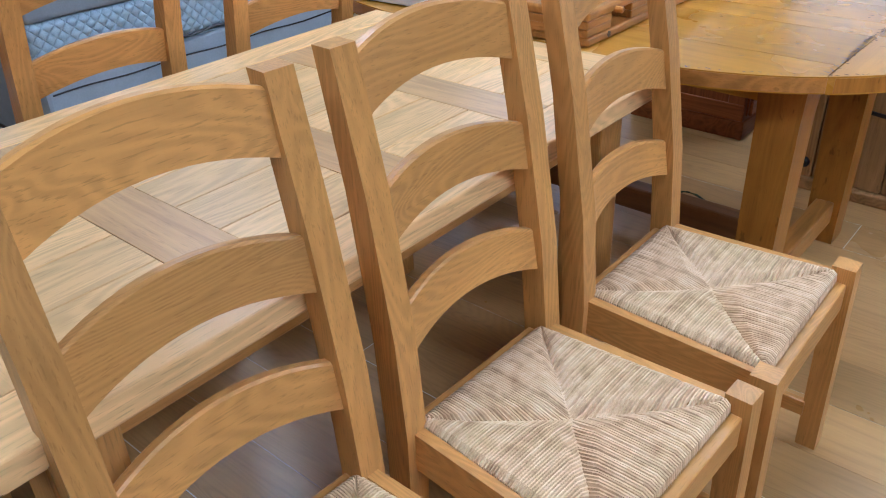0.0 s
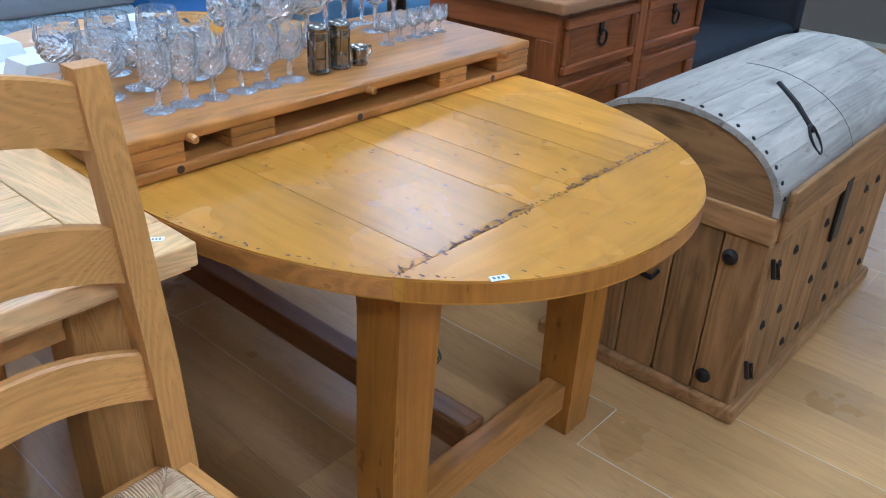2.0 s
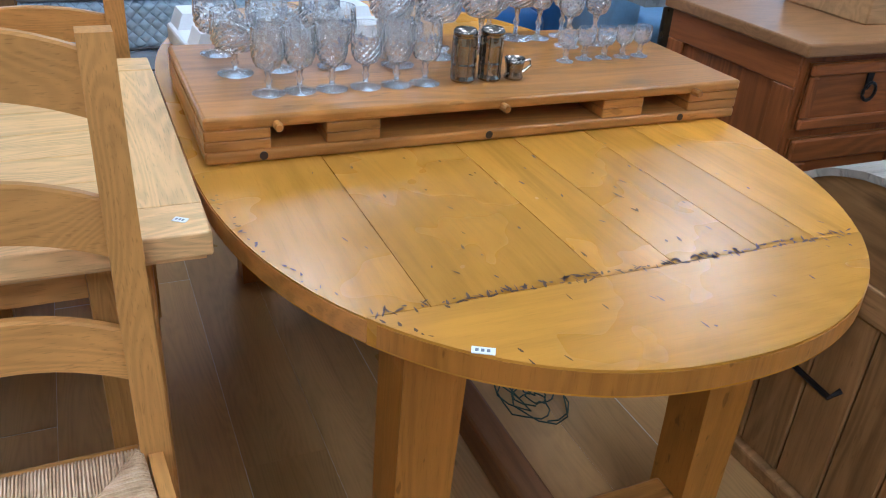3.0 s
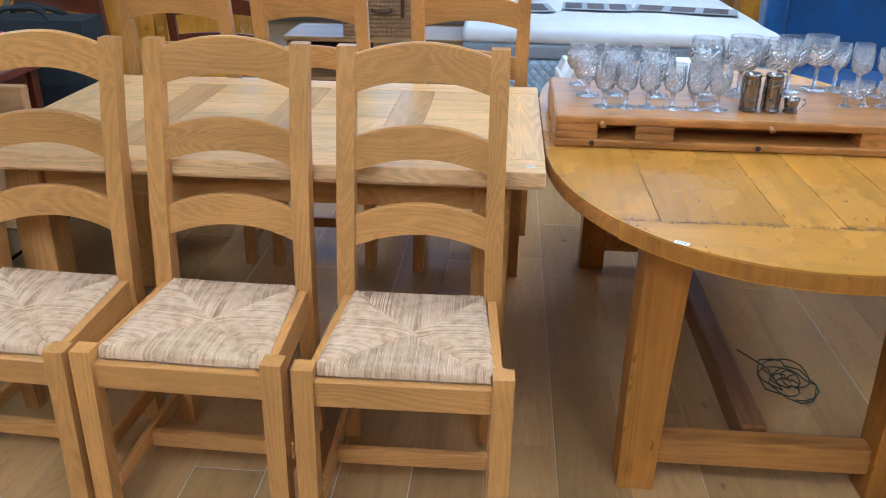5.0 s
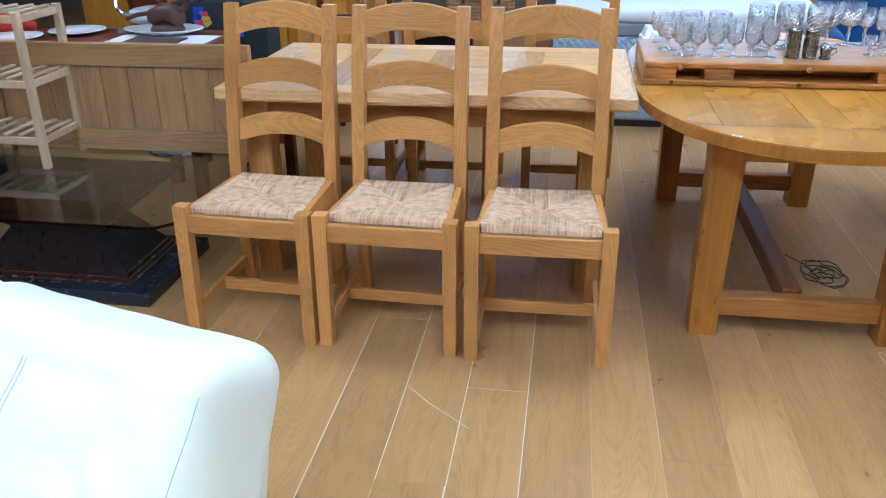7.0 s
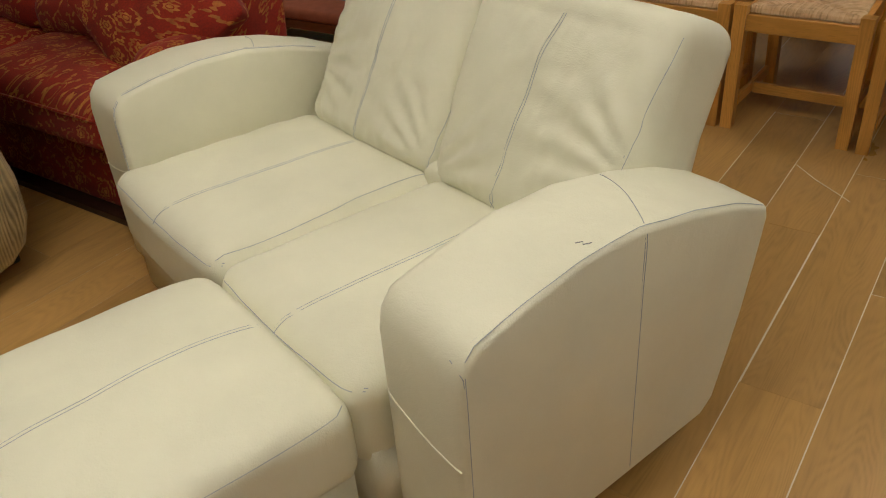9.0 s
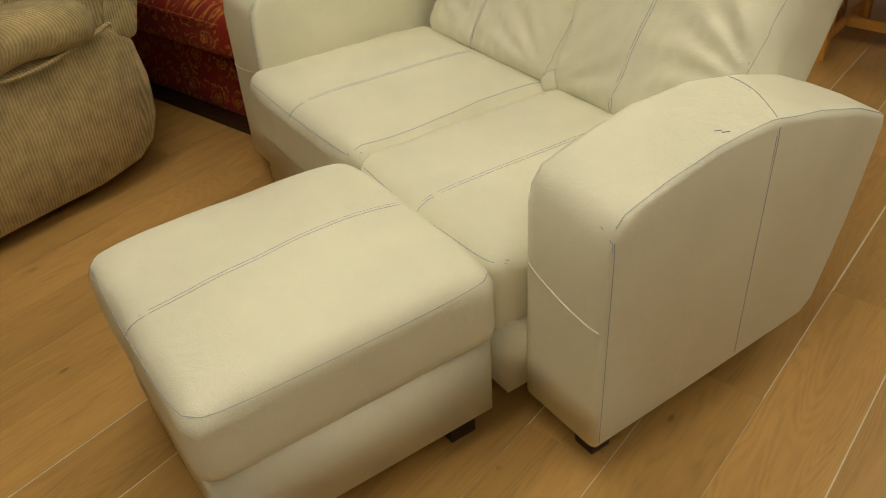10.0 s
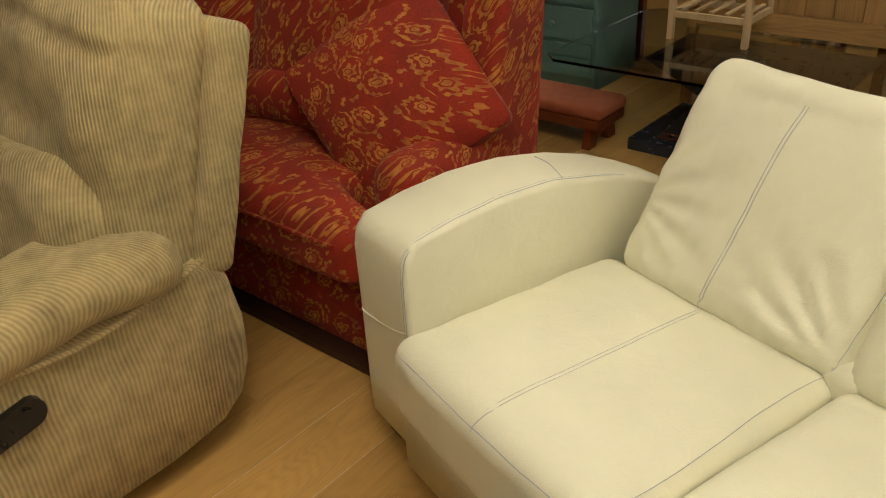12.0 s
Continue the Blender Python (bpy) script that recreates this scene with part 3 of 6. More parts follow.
def rush_seat(fx, rx, fw, rw, z, n=66):
    """Cords wound from each rail to the two diagonals, as separate rounded strands."""
    bm = bmesh.new()
    cor = [Vector((fx, -fw, z)), Vector((fx, fw, z)), Vector((rx, rw, z)), Vector((rx, -rw, z))]
    mid = Vector(((fx + rx) / 2, 0, z - 0.004))
    rng = random.Random(4)
    for e in range(4):
        a, b = cor[e], cor[(e + 1) % 4]
        inward = (mid - (a + b) / 2).normalized()
        along = (b - a).normalized()
        w = (b - a).length / n
        for i in range(n):
            s = (i + 0.5) / n
            reach = (1 - abs(2 * s - 1))
            p0 = a.lerp(b, s)
            p1 = (a if s < 0.5 else b).lerp(mid, reach)
            jit = rng.uniform(-0.0015, 0.0015)
            hw = w * 0.58
            rings = []
            for t, dz in ((-0.0, -0.02), (-0.0, -0.004), (0.04, 0.003), (0.35, 0.0035), (0.75, 0.0015), (1.0, -0.009)):
                c = p0.lerp(p1, max(t, 0))
                c = c + Vector((0, 0, dz + jit * 0.4)) - inward * (0.010 if dz < -0.01 else 0.008 if t <= 0 else 0)
                c = c + along * jit * t
                rings.append([bm.verts.new(c + along * hw * q + Vector((0, 0, h))) for q, h in ((-1, -0.006), (-0.45, 0.0018), (0.45, 0.0018), (1, -0.006))])
            for r0, r1 in zip(rings, rings[1:]):
                for k in range(3):
                    bm.faces.new((r0[k], r0[k + 1], r1[k + 1], r1[k]))
    # woven body below the strands
    box(min(fx, rx) + 0.006, max(fx, rx) - 0.006, -rw + 0.01, rw - 0.01, z - 0.03, z - 0.012, 0, bm)
    return bm


def ladder_chair(m):
    """Faces +x; the middle of the seat's front edge is 0.23 ahead of the origin."""
    ch = thing("dining_chair", "honey oak ladder-back dining chair with woven rush seat", "chair", m, "rush-seated oak dining chairs")
    for s in (-1, 1):
        y = 0.2175 * s
        part("front_leg", soften(loft([square(0.243, y, 0, 0.022, 0.022), square(0.232, y, 0.46, 0.0235, 0.0235), square(0.231, y, 0.484, 0.0235, 0.0235)]), 0.003), oak["z"], ch)
        yb = 0.185 * s
        part("back_post", soften(loft([square(-0.185, yb + 0.004 * s, 0, 0.022, 0.021), square(-0.16, yb + 0.004 * s, 0.30, 0.024, 0.022), square(-0.158, yb + 0.004 * s, 0.46, 0.025, 0.0225),
                                  square(-0.172, yb + 0.002 * s, 0.65, 0.024, 0.0225), square(-0.205, yb, 0.88, 0.021, 0.0225), square(-0.247, yb, 1.085, 0.018, 0.0225)]), 0.003, 2, 25), oak["z"], ch)
        part("side_rail", soften(loft([[(0.212, y - 0.014 * s - 0.009, z) for z in (0.39, 0.468)] + [(0.212, y - 0.014 * s + 0.013, z) for z in (0.468, 0.39)],
                                 [(-0.138, yb - 0.009, z) for z in (0.39, 0.468)] + [(-0.138, yb + 0.013, z) for z in (0.468, 0.39)]]), 0.003), oak["x"], ch)
        part("stretcher", box(-0.165, 0.222, s * 0.2 - 0.009, s * 0.2 + 0.009, 0.085, 0.125, 0.003), oak["x"], ch)
    part("front_rail", box(0.218, 0.244, -0.195, 0.195, 0.386, 0.45, 0.003), oak["y"], ch)
    part("back_rail", box(-0.172, -0.148, -0.165, 0.165, 0.40, 0.462, 0.003), oak["y"], ch)
    part("cross_stretcher", box(0.03, 0.052, -0.191, 0.191, 0.078, 0.122, 0.003), oak["y"], ch)
    for z0, z1, x in ((0.598, 0.676, -0.166), (0.79, 0.872, -0.19), (0.977, 1.066, -0.226)):
        part("slat", arched_slat(z0, z1, 0.028, -0.166, 0.166, x, 0.16), oak["y"], ch)
    tagged(part("rush_seat", rush_seat(0.214, -0.142, 0.19, 0.162, 0.474), rush_m, ch, "woven natural rush seat"), kind="stuff")
    return ch


def chair_at(fx, fy, bx, by, flip=False):
    """Pose from the middle of the front posts and the middle of the post tops."""
    a = math.degrees(math.atan2(fy - by, fx - bx))
    c = Vector((fx, fy)) - 0.232 * Vector((fx - bx, fy - by)).normalized()
    return pose(c.x, c.y, 0, 0, 0, a)


chair = ladder_chair(chair_at(-0.322, 1.411, -0.80, 1.405))
copy_thing(chair, chair_at(-0.337, 0.905, -0.812, 0.918))
copy_thing(chair, chair_at(-0.349, 0.413, -0.808, 0.438))
for by, a in ((0.402, 181), (0.901, 180), (1.476, 179)):
    copy_thing(chair, pose(-1.755 - 0.247, by, 0, 0, 0, a))


# ---- pale oak dining table ----
def pale_table():
    x0, x1, y0, y1, zt = -1.725, -0.787, 0.168, 1.716, 0.785
    t = thing("dining_table", "pale oak dining table with panelled plank top", "table", pose(0, 0, 0))
    for a, b in ((x0, x0 + 0.105), (x1 - 0.105, x1)):
        part("edge_board", box(a, b, y0, y1, zt - 0.042, zt, 0.004), pale["y"], t)
    ya, yb = y0, y1
    for a, b in ((y0, y0 + 0.115), (y1 - 0.115, y1)):
        part("end_board", box(x0 + 0.1055, x1 - 0.1055, a, b, zt - 0.042, zt - 0.0005, 0.002), pale["x"], t)
    battens = [(0.522, 0.632), (0.886, 0.998), (1.252, 1.362)]
    for a, b in battens:
        part("batten", box(x0 + 0.106, x1 - 0.106, a, b, zt - 0.04, zt - 0.0008, 0.0012), pale_batten, t)
    cuts = [y0 + 0.116] + [c for q in battens for c in q] + [y1 - 0.116]
    n = 6
    w = (x1 - x0 - 0.214) / n
    for a, b in zip(cuts[::2], cuts[1::2]):
        for k in range(n):
            xa = x0 + 0.107 + k * w
            part("plank", box(xa + 0.0008, xa + w - 0.0008, a + 0.0008, b - 0.0008, zt - 0.04, zt - 0.001, 0.0014, segments=1), pale["y"], t)
    part("underside", box(x0 + 0.01, x1 - 0.01, y0 + 0.01, y1 - 0.01, zt - 0.05, zt - 0.043, 0), pale["y"], t)
    for a, b in ((x0 + 0.1, x0 + 0.122), (x1 - 0.122, x1 - 0.1)):
        part("apron", box(a, b, y0 + 0.17, y1 - 0.17, zt - 0.145, zt - 0.051, 0.003), oak["y"], t)
    for a, b in ((y0 + 0.1, y0 + 0.122), (y1 - 0.122, y1 - 0.1)):
        part("apron", box(x0 + 0.17, x1 - 0.17, a, b, zt - 0.145, zt - 0.051, 0.003), oak["x"], t)
    for cx in (x0 + 0.125, x1 - 0.125):
        for cy in (y0 + 0.125, y1 - 0.135):
            part("leg", box(cx - 0.05, cx + 0.05, cy - 0.05, cy + 0.05, 0, zt - 0.051, 0.006), oak["z"], t)
    return t


pale_table()


def price_tag(x, y, z, ang, w=0.03, d=0.014):
    g = tagged(part("price_label", box(-w / 2, w / 2, -d / 2, d / 2, 0, 0.0012, 0), paper), "small white paper price label", "label", "price labels")
    g.matrix_basis = pose(x, y, z, 0, 0, ang)
    for k in range(3):
        part("print", box(-w * 0.34 + k * w * 0.24, -w * 0.2 + k * w * 0.24, -d * 0.22, d * 0.2, 0.0012, 0.0016, 0), ink, g)
    return g


price_tag(-0.835, 1.676, 0.7848, 55, 0.022, 0.014)


# ---- amber oval table ----
OC, OY, OA, OB, OZ = -1.285, 2.298, 0.775, 0.578, 0.78


def oval_half(x):
    """Half the width of the oval top at x."""
    d = max(abs(x - OC) - 0.235, 0.0) / OA
    return OB * max(1 - d ** 2.2, 0.0) ** (1 / 2.2)


def oval_piece(xa, xb, ya, yb, z0, z1, inset=0.0, n=26, bevel=0.004):
    """A plank of the top between xa and xb, ya and yb, cut to the oval."""
    # sample along x; each station gives the y interval
    pts_lo, pts_hi = [], []
    for i in range(n + 1):
        s = i / n
        x = xa + (xb - xa) * (1 - (1 - s) ** 2)
        h = max(oval_half(x) - inset, 0.0)
        lo, hi = max(ya, OY - h), min(yb, OY + h)
        if hi - lo < 0.002:
            continue
        pts_lo.append((x, lo))
        pts_hi.append((x, hi))
    out = pts_lo + pts_hi[::-1]
    return prism(out, "z", z0, z1, bevel, 1) if bevel else prism(out, "z", z0, z1)


def oval_table():
    t = thing("oval_table", "amber oak oval refectory table with worn plank top", "table")
    zt = OZ
    xj = -0.502
    xj2 = 2 * OC - xj
    seams = [1.70, 1.953, 2.222, 2.352, 2.52, 2.64, 2.95]
    for a, b in zip(seams, seams[1:]):
        # planks reach from one breadboard end to the other
        out_lo, out_hi = [], []
        for i in range(41):
            x = xj2 + 0.0022 + (xj - xj2 - 0.0044) * i / 40
            h = oval_half(x)
            lo, hi = max(a + 0.0007, OY - h), min(b - 0.0007, OY + h)
            if hi - lo > 0.002:
                out_lo.append((x, lo))
                out_hi.append((x, hi))
        part("plank", prism(out_lo + out_hi[::-1], "z", zt - 0.04, zt, 0.0009, 1), amber["x"], t)
    out = [(x, OY - oval_half(x)) for x in [xj + (OC + 0.235 + OA - xj) * (1 - (1 - i / 40) ** 2.4) for i in range(40)]]
    out += [(OC + 0.235 + OA, OY)] + [(x, 2 * OY - y) for x, y in out[::-1]]
    part("breadboard_end", prism(out, "z", zt - 0.041, zt + 0.001, 0.004, 2), amber["y"], t, "broad end board across the planks")
    part("breadboard_end", prism([(2 * OC - x, y) for x, y in out[::-1]], "z", zt - 0.041, zt + 0.001, 0.004, 2), amber["y"], t, "broad end board across the planks")
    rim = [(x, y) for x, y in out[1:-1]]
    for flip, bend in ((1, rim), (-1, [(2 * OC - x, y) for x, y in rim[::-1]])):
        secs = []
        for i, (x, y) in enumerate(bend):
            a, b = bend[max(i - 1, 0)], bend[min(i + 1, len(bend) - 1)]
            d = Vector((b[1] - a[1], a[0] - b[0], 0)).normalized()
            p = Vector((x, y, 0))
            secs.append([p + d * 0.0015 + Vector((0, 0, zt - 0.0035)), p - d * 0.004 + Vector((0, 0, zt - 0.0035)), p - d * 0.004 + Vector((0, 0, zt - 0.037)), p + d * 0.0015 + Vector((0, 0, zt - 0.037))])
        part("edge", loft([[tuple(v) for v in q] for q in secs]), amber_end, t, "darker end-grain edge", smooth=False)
    for sy in (1, -1):
        secs = []
        for i in range(33):
            x = xj2 + (xj - xj2) * i / 32
            y = OY + sy * oval_half(x)
            secs.append([(x, y + sy * 0.0015, zt - 0.0035), (x, y - sy * 0.004, zt - 0.0035), (x, y - sy * 0.004, zt - 0.037), (x, y + sy * 0.0015, zt - 0.037)])
        part("edge", loft(secs), leaf_oak["x"], t, "worn darker edge of the planks")
    for sx in (1, -1):
        lx = OC + sx * 0.67
        for ly in (1.988, 2.618):
            s = -1 if ly < OY else 1
            part("leg", soften(loft([square(lx, ly, 0, 0.047, 0.047), square(lx, ly, 0.3, 0.05, 0.05), square(lx, ly - 0.008 * s, 0.62, 0.053, 0.053), square(lx, ly - 0.008 * s, zt - 0.0415, 0.06, 0.06)]), 0.009, 3), amber_end, t)
        part("foot_rail", box(lx - 0.03, lx + 0.03, 2.0345, 2.572, 0.072, 0.15, 0.008), leaf_oak["y"], t)
        part("top_rail", box(lx - 0.03, lx + 0.03, 2.045, 2.56, zt - 0.14, zt - 0.042, 0.004), amber["y"], t)
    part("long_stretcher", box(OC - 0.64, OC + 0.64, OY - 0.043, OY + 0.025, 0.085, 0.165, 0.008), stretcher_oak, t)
    for y in (2.0, 2.6):
        part("side_rail", box(OC - 0.62, OC + 0.62, y - 0.02, y + 0.02, zt - 0.13, zt - 0.042, 0.004), amber["x"], t)
    return t


oval_table()
# gouges along the joints and dents over the worn top
rng = random.Random(21)
gouges = bmesh.new()
spots = [(-0.505 + rng.uniform(-0.012, 0.006), rng.uniform(1.87, 2.72), rng.uniform(-35, 35) if rng.random() < 0.55 else rng.uniform(60, 120), rng.uniform(0.003, 0.011)) for _ in range(150)]
spots += [(rng.uniform(-1.0, -0.33), rng.uniform(1.85, 2.7), rng.uniform(-25, 35), rng.uniform(0.002, 0.010)) for _ in range(70)]
spots += [(x, OY - oval_half(x) + rng.uniform(0.004, 0.02), rng.uniform(-60, 60), rng.uniform(0.002, 0.007)) for x in [rng.uniform(-1.0, -0.36) for _ in range(30)]]
for x, y, a, ln_ in spots:
    if abs(y - OY) < oval_half(x) - 0.004:
        w_ = rng.uniform(0.0009, 0.0028)
        ring = [pose(x, y, OZ + 0.0013, 0, 0, a) @ Vector((ln_ * u, w_ * v, 0)) for u, v in ((-1, 0), (-0.3, 0.8), (0.5, 1), (1, 0.1), (0.4, -0.9), (-0.5, -0.7))]
        gouges.faces.new([gouges.verts.new(p) for p in ring])
gouge_m = plain("dirt_filled_gouge", (0.09, 0.04, 0.015), 0.7)
tagged(part("gouge", gouges, gouge_m, bpy.data.objects["oval_table"], "dark dirt-filled gouges and dents"), kind="stuff")
price_tag(-0.39, 1.976, OZ + 0.001, 62)

# ---- two spare leaves stacked on the oval table ----
LX0, LX1, LY0, LY1 = -1.52, -1.035, 1.745, 2.917
BLOCKS = [(1.745, 1.862), (1.962, 2.068), (2.56, 2.662), (2.782, 2.917)]
for k, z in enumerate((OZ + 0.001, OZ + 0.0445)):
    lf = thing("table_leaf", "spare amber oak table leaf with pegged edge", "table leaf", pose(0, 0, 0), "stacked spare table leaves")
    z0, z1 = (z, z + 0.0235) if k == 0 else (z + 0.0195, z + 0.043)
    a, b = (z + 0.0235, z + 0.0432) if k == 0 else (z, z + 0.0195)
    part("board", box(LX0, LX1, LY0, LY1, z0, z1, 0.007, segments=3), leaf_oak["y"], lf)
    for y0, y1 in BLOCKS:
        part("block", box(LX1 - 0.11, LX1 - 0.003, y0 + (0.001 if y0 > LY0 else 0), y1, a, b, 0.003), leaf_oak["y"], lf)
    part("back_rail", box(LX0 + 0.01, LX1 - 0.115, LY0 + 0.005, LY1 - 0.005, a, b, 0.003), leaf_oak["y"], lf)
    part("end_rail", box(LX0, LX1 - 0.111, LY0 + 0.0, LY0 + 0.004, a, b, 0), leaf_oak["x"], lf)
    for y in (1.872, 2.321, 2.79):
        if k:
            part("peg", moved(lathe([(0.0085, 0), (0.0085, 0.022), (0.006, 0.026)], steps=10), pose(LX1 - 0.004, y, z0 + 0.006, 0, 90, 0)), leaf_oak["x"], lf)
        else:
            # no hole is cut: a near-black disc paints its shade
            part("peg_hole", moved(lathe([(0.008, 0), (0.008, 0.0022)], steps=12), pose(LX1 - 0.0015, y - 0.025, z0 + 0.012, 0, 90, 0)), dark_wood_and_recess, lf, "dark round disc standing in for a shaded peg hole")

LEAF = OZ + 0.0887


# ---- crystal, pots ----
def stem_glass(name, label, h, rb, rf, bowl, group, cut=True):
    """Foot, knopped stem and bowl. bowl: share of the height taken by it."""
    g = thing(name, label, "glass", None, group)
    zb = h * (1 - bowl)
    part("foot", lathe([(rf, 0), (rf, 0.0016), (rf * 0.5, 0.004), (0.006, 0.010)], steps=24), crystal_plain, g, smooth=True)
    part("stem", lathe([(0.006, 0.0105), (0.0045, zb * 0.4), (0.0085, zb * 0.55), (0.0045, zb * 0.7), (0.008, zb - 0.0005)], steps=12), crystal_plain, g, smooth=True)
    t = 0.0022
    outer = [(0.008, zb), (rb * 0.74, zb + bowl * h * 0.10), (rb * 0.97, zb + bowl * h * 0.30), (rb, zb + bowl * h * 0.56), (rb * 0.95, zb + bowl * h * 0.88), (rb * 0.92, h)]
    inner = [(outer[-1][0] - t, h - 0.0003)] + [(r - t, z) for r, z in outer[::-1][1:-1]] + [(0.003, zb + 0.008)]
    # more rings between the profile's points, so that the cutting has facets
    prof = []
    for (r0, z0), (r1, z1) in zip(outer, outer[1:]):
        prof += [(r0 + (r1 - r0) * q / 3, z0 + (z1 - z0) * q / 3) for q in range(3)]
    prof.append(outer[-1])
    bm = lathe(prof + inner, steps=28)
    bm.verts.ensure_lookup_table()
    # diamond cutting round the lower bowl, flutes towards the rim
    for i in range(len(prof)):
        q = (prof[i][1] - zb) / (bowl * h)
        for k in range(28):
            v = bm.verts[i * 28 + k]
            if 0.08 < q < 0.62:
                d = 0.065 if (k + i) % 2 else 0.0
            elif 0.62 <= q < 0.86:
                d = 0.03 if k % 4 == 0 else 0.0
            else:
                d = 0.0
            v.co.x *= 1 - d
            v.co.y *= 1 - d
    part("bowl", bm, crystal if cut else crystal_plain, g, smooth=False)
    return g


wine = stem_glass("wine_glass", "cut-crystal stemmed wine glass on the table leaf", 0.125, 0.031, 0.031, 0.65, "cut-crystal wine glasses")
wine.matrix_basis = pose(-1.15, 1.884, LEAF)
for y in (1.944, 2.007, 2.075, 2.139, 2.2):
    copy_thing(wine, pose(-1.153, y, LEAF, 0, 0, y * 900))
gob = stem_glass("brandy_glass", "wide cut-crystal brandy glass on the table leaf", 0.125, 0.046, 0.036, 0.68, "cut-crystal brandy glasses")
gob.matrix_basis = pose(-1.285, 1.848, LEAF)
for x, y in ((-1.43, 1.837), (-1.30, 1.938), (-1.30, 2.055), (-1.285, 2.19), (-1.43, 1.945), (-1.43, 2.06)):
    copy_thing(gob, pose(x, y, LEAF, 0, 0, y * 700))
tall = stem_glass("goblet", "large cut-crystal goblet on the table leaf", 0.165, 0.05, 0.04, 0.56, "large crystal goblets")
tall.matrix_basis = pose(-1.36, 2.20, LEAF)
for x, y in ((-1.40, 2.32), (-1.33, 2.30), (-1.42, 2.47), (-1.36, 2.42), (-1.45, 2.56)):
    copy_thing(tall, pose(x, y, LEAF, 0, 0, y * 500))
claret = stem_glass("claret_glass", "tall straight cut-crystal glass on the table leaf", 0.145, 0.031, 0.03, 0.52, "tall crystal glasses")
claret.matrix_basis = pose(-1.44, 2.617, LEAF)
for x, y in ((-1.36, 2.655), (-1.45, 2.69), (-1.37, 2.735)):
    copy_thing(claret, pose(x, y, LEAF, 0, 0, y * 300))
shot = stem_glass("sherry_glass", "tiny cut-crystal sherry glass on the table leaf", 0.072, 0.022, 0.02, 0.58, "tiny crystal sherry glasses")
shot.matrix_basis = pose(-1.24, 2.58, LEAF)
for y in (2.636, 2.69, 2.741, 2.79):
    copy_thing(shot, pose(-1.25, y, LEAF, 0, 0, y * 800))
pot = thing("pepper_pot", "tall engraved pewter pepper pot", "pepper pot", pose(-1.156, 2.285, LEAF), "pair of pewter pepper pots")
part("body", lathe([(0.024, 0), (0.0255, 0.004), (0.0235, 0.012), (0.0235, 0.03), (0.0245, 0.034), (0.0235, 0.038), (0.0235, 0.07), (0.0245, 0.074), (0.0235, 0.09), (0.024, 0.0935)], steps=18), silver, pot)
part("lid", lathe([(0.0245, 0.094), (0.025, 0.1), (0.021, 0.106), (0.004, 0.108)], steps=18), silver, pot, smooth=True)
for k in range(6):
    c, s = math.cos(k * 1.047), math.sin(k * 1.047)
    part("rib", tube([(0.024 * c, 0.024 * s, 0.008), (0.0248 * c, 0.0248 * s, 0.05), (0.024 * c, 0.024 * s, 0.09)], 0.0016, sides=5), silver, pot)
copy_thing(pot, pose(-1.156, 2.346, LEAF, 0, 0, 25))
mug = thing("pewter_mug", "small pewter mug with a handle", "mug", pose(-1.15, 2.40, LEAF))
part("body", lathe([(0.02, 0), (0.021, 0.003), (0.017, 0.012), (0.02, 0.03), (0.0225, 0.042), (0.0215, 0.042), (0.019, 0.03), (0.016, 0.013), (0.004, 0.008)], steps=18), silver, mug, smooth=True)
part("handle", tube([(0.002, 0.02, 0.036), (0.004, 0.034, 0.038), (0.004, 0.037, 0.026), (0.002, 0.02, 0.012)], 0.003), silver, mug)

# white foam packing with a plate, behind the glasses
foam = thing("foam_packing", "white polystyrene packing tray with upturned corners", "packing", pose(-1.74, 2.06, OZ + 0.002, 0, 0, 4))
fb = box(-0.15, 0.16, -0.27, 0.27, 0.0, 0.05, 0.008)
part("tray", fb, white_foam, foam)
for sx, sy in ((-0.1, -0.2), (-0.1, 0.2), (0.1, -0.2), (0.1, 0.2)):
    part("corner", prism([(sy - 0.06, 0.05), (sy + 0.06, 0.05), (sy + 0.045, 0.09), (sy - 0.045, 0.09)], "x", sx - 0.045, sx + 0.045, 0.006), white_foam, foam)
plate = thing("dinner_plate", "white china plate with grey floral border", "plate", pose(-1.72, 2.06, OZ + 0.0535, 0, 0, 0))
part("dish", lathe([(0.06, 0), (0.07, 0.004), (0.125, 0.012), (0.126, 0.014), (0.075, 0.008), (0.004, 0.006)], steps=40), china, plate, smooth=True)
part("border", lathe([(0.088, 0.0098), (0.122, 0.0146), (0.122, 0.0149), (0.088, 0.0102)], steps=40), china_print, plate, "grey floral printed border")

# green wire in a tangle under the oval table
rng = random.Random(7)
pts = []
for i in range(90):
    a = i * 0.42
    r = 0.05 + 0.04 * math.sin(i * 0.31)
    pts.append((-1.08 + r * math.cos(a) * 1.3 + rng.uniform(-0.008, 0.008) - 0.0008 * i, 2.54 + r * math.sin(a) + rng.uniform(-0.008, 0.008), 0.004 + 0.012 * abs(math.sin(i * 0.7))))
pts += [(-1.20 - 0.015 * k, 2.50 - 0.01 * k, 0.004) for k in range(8)]
tagged(part("wire_tangle", tube(pts, 0.0022, sides=5), green_wire), "tangle of thin green garden wire on the floor", "wire")


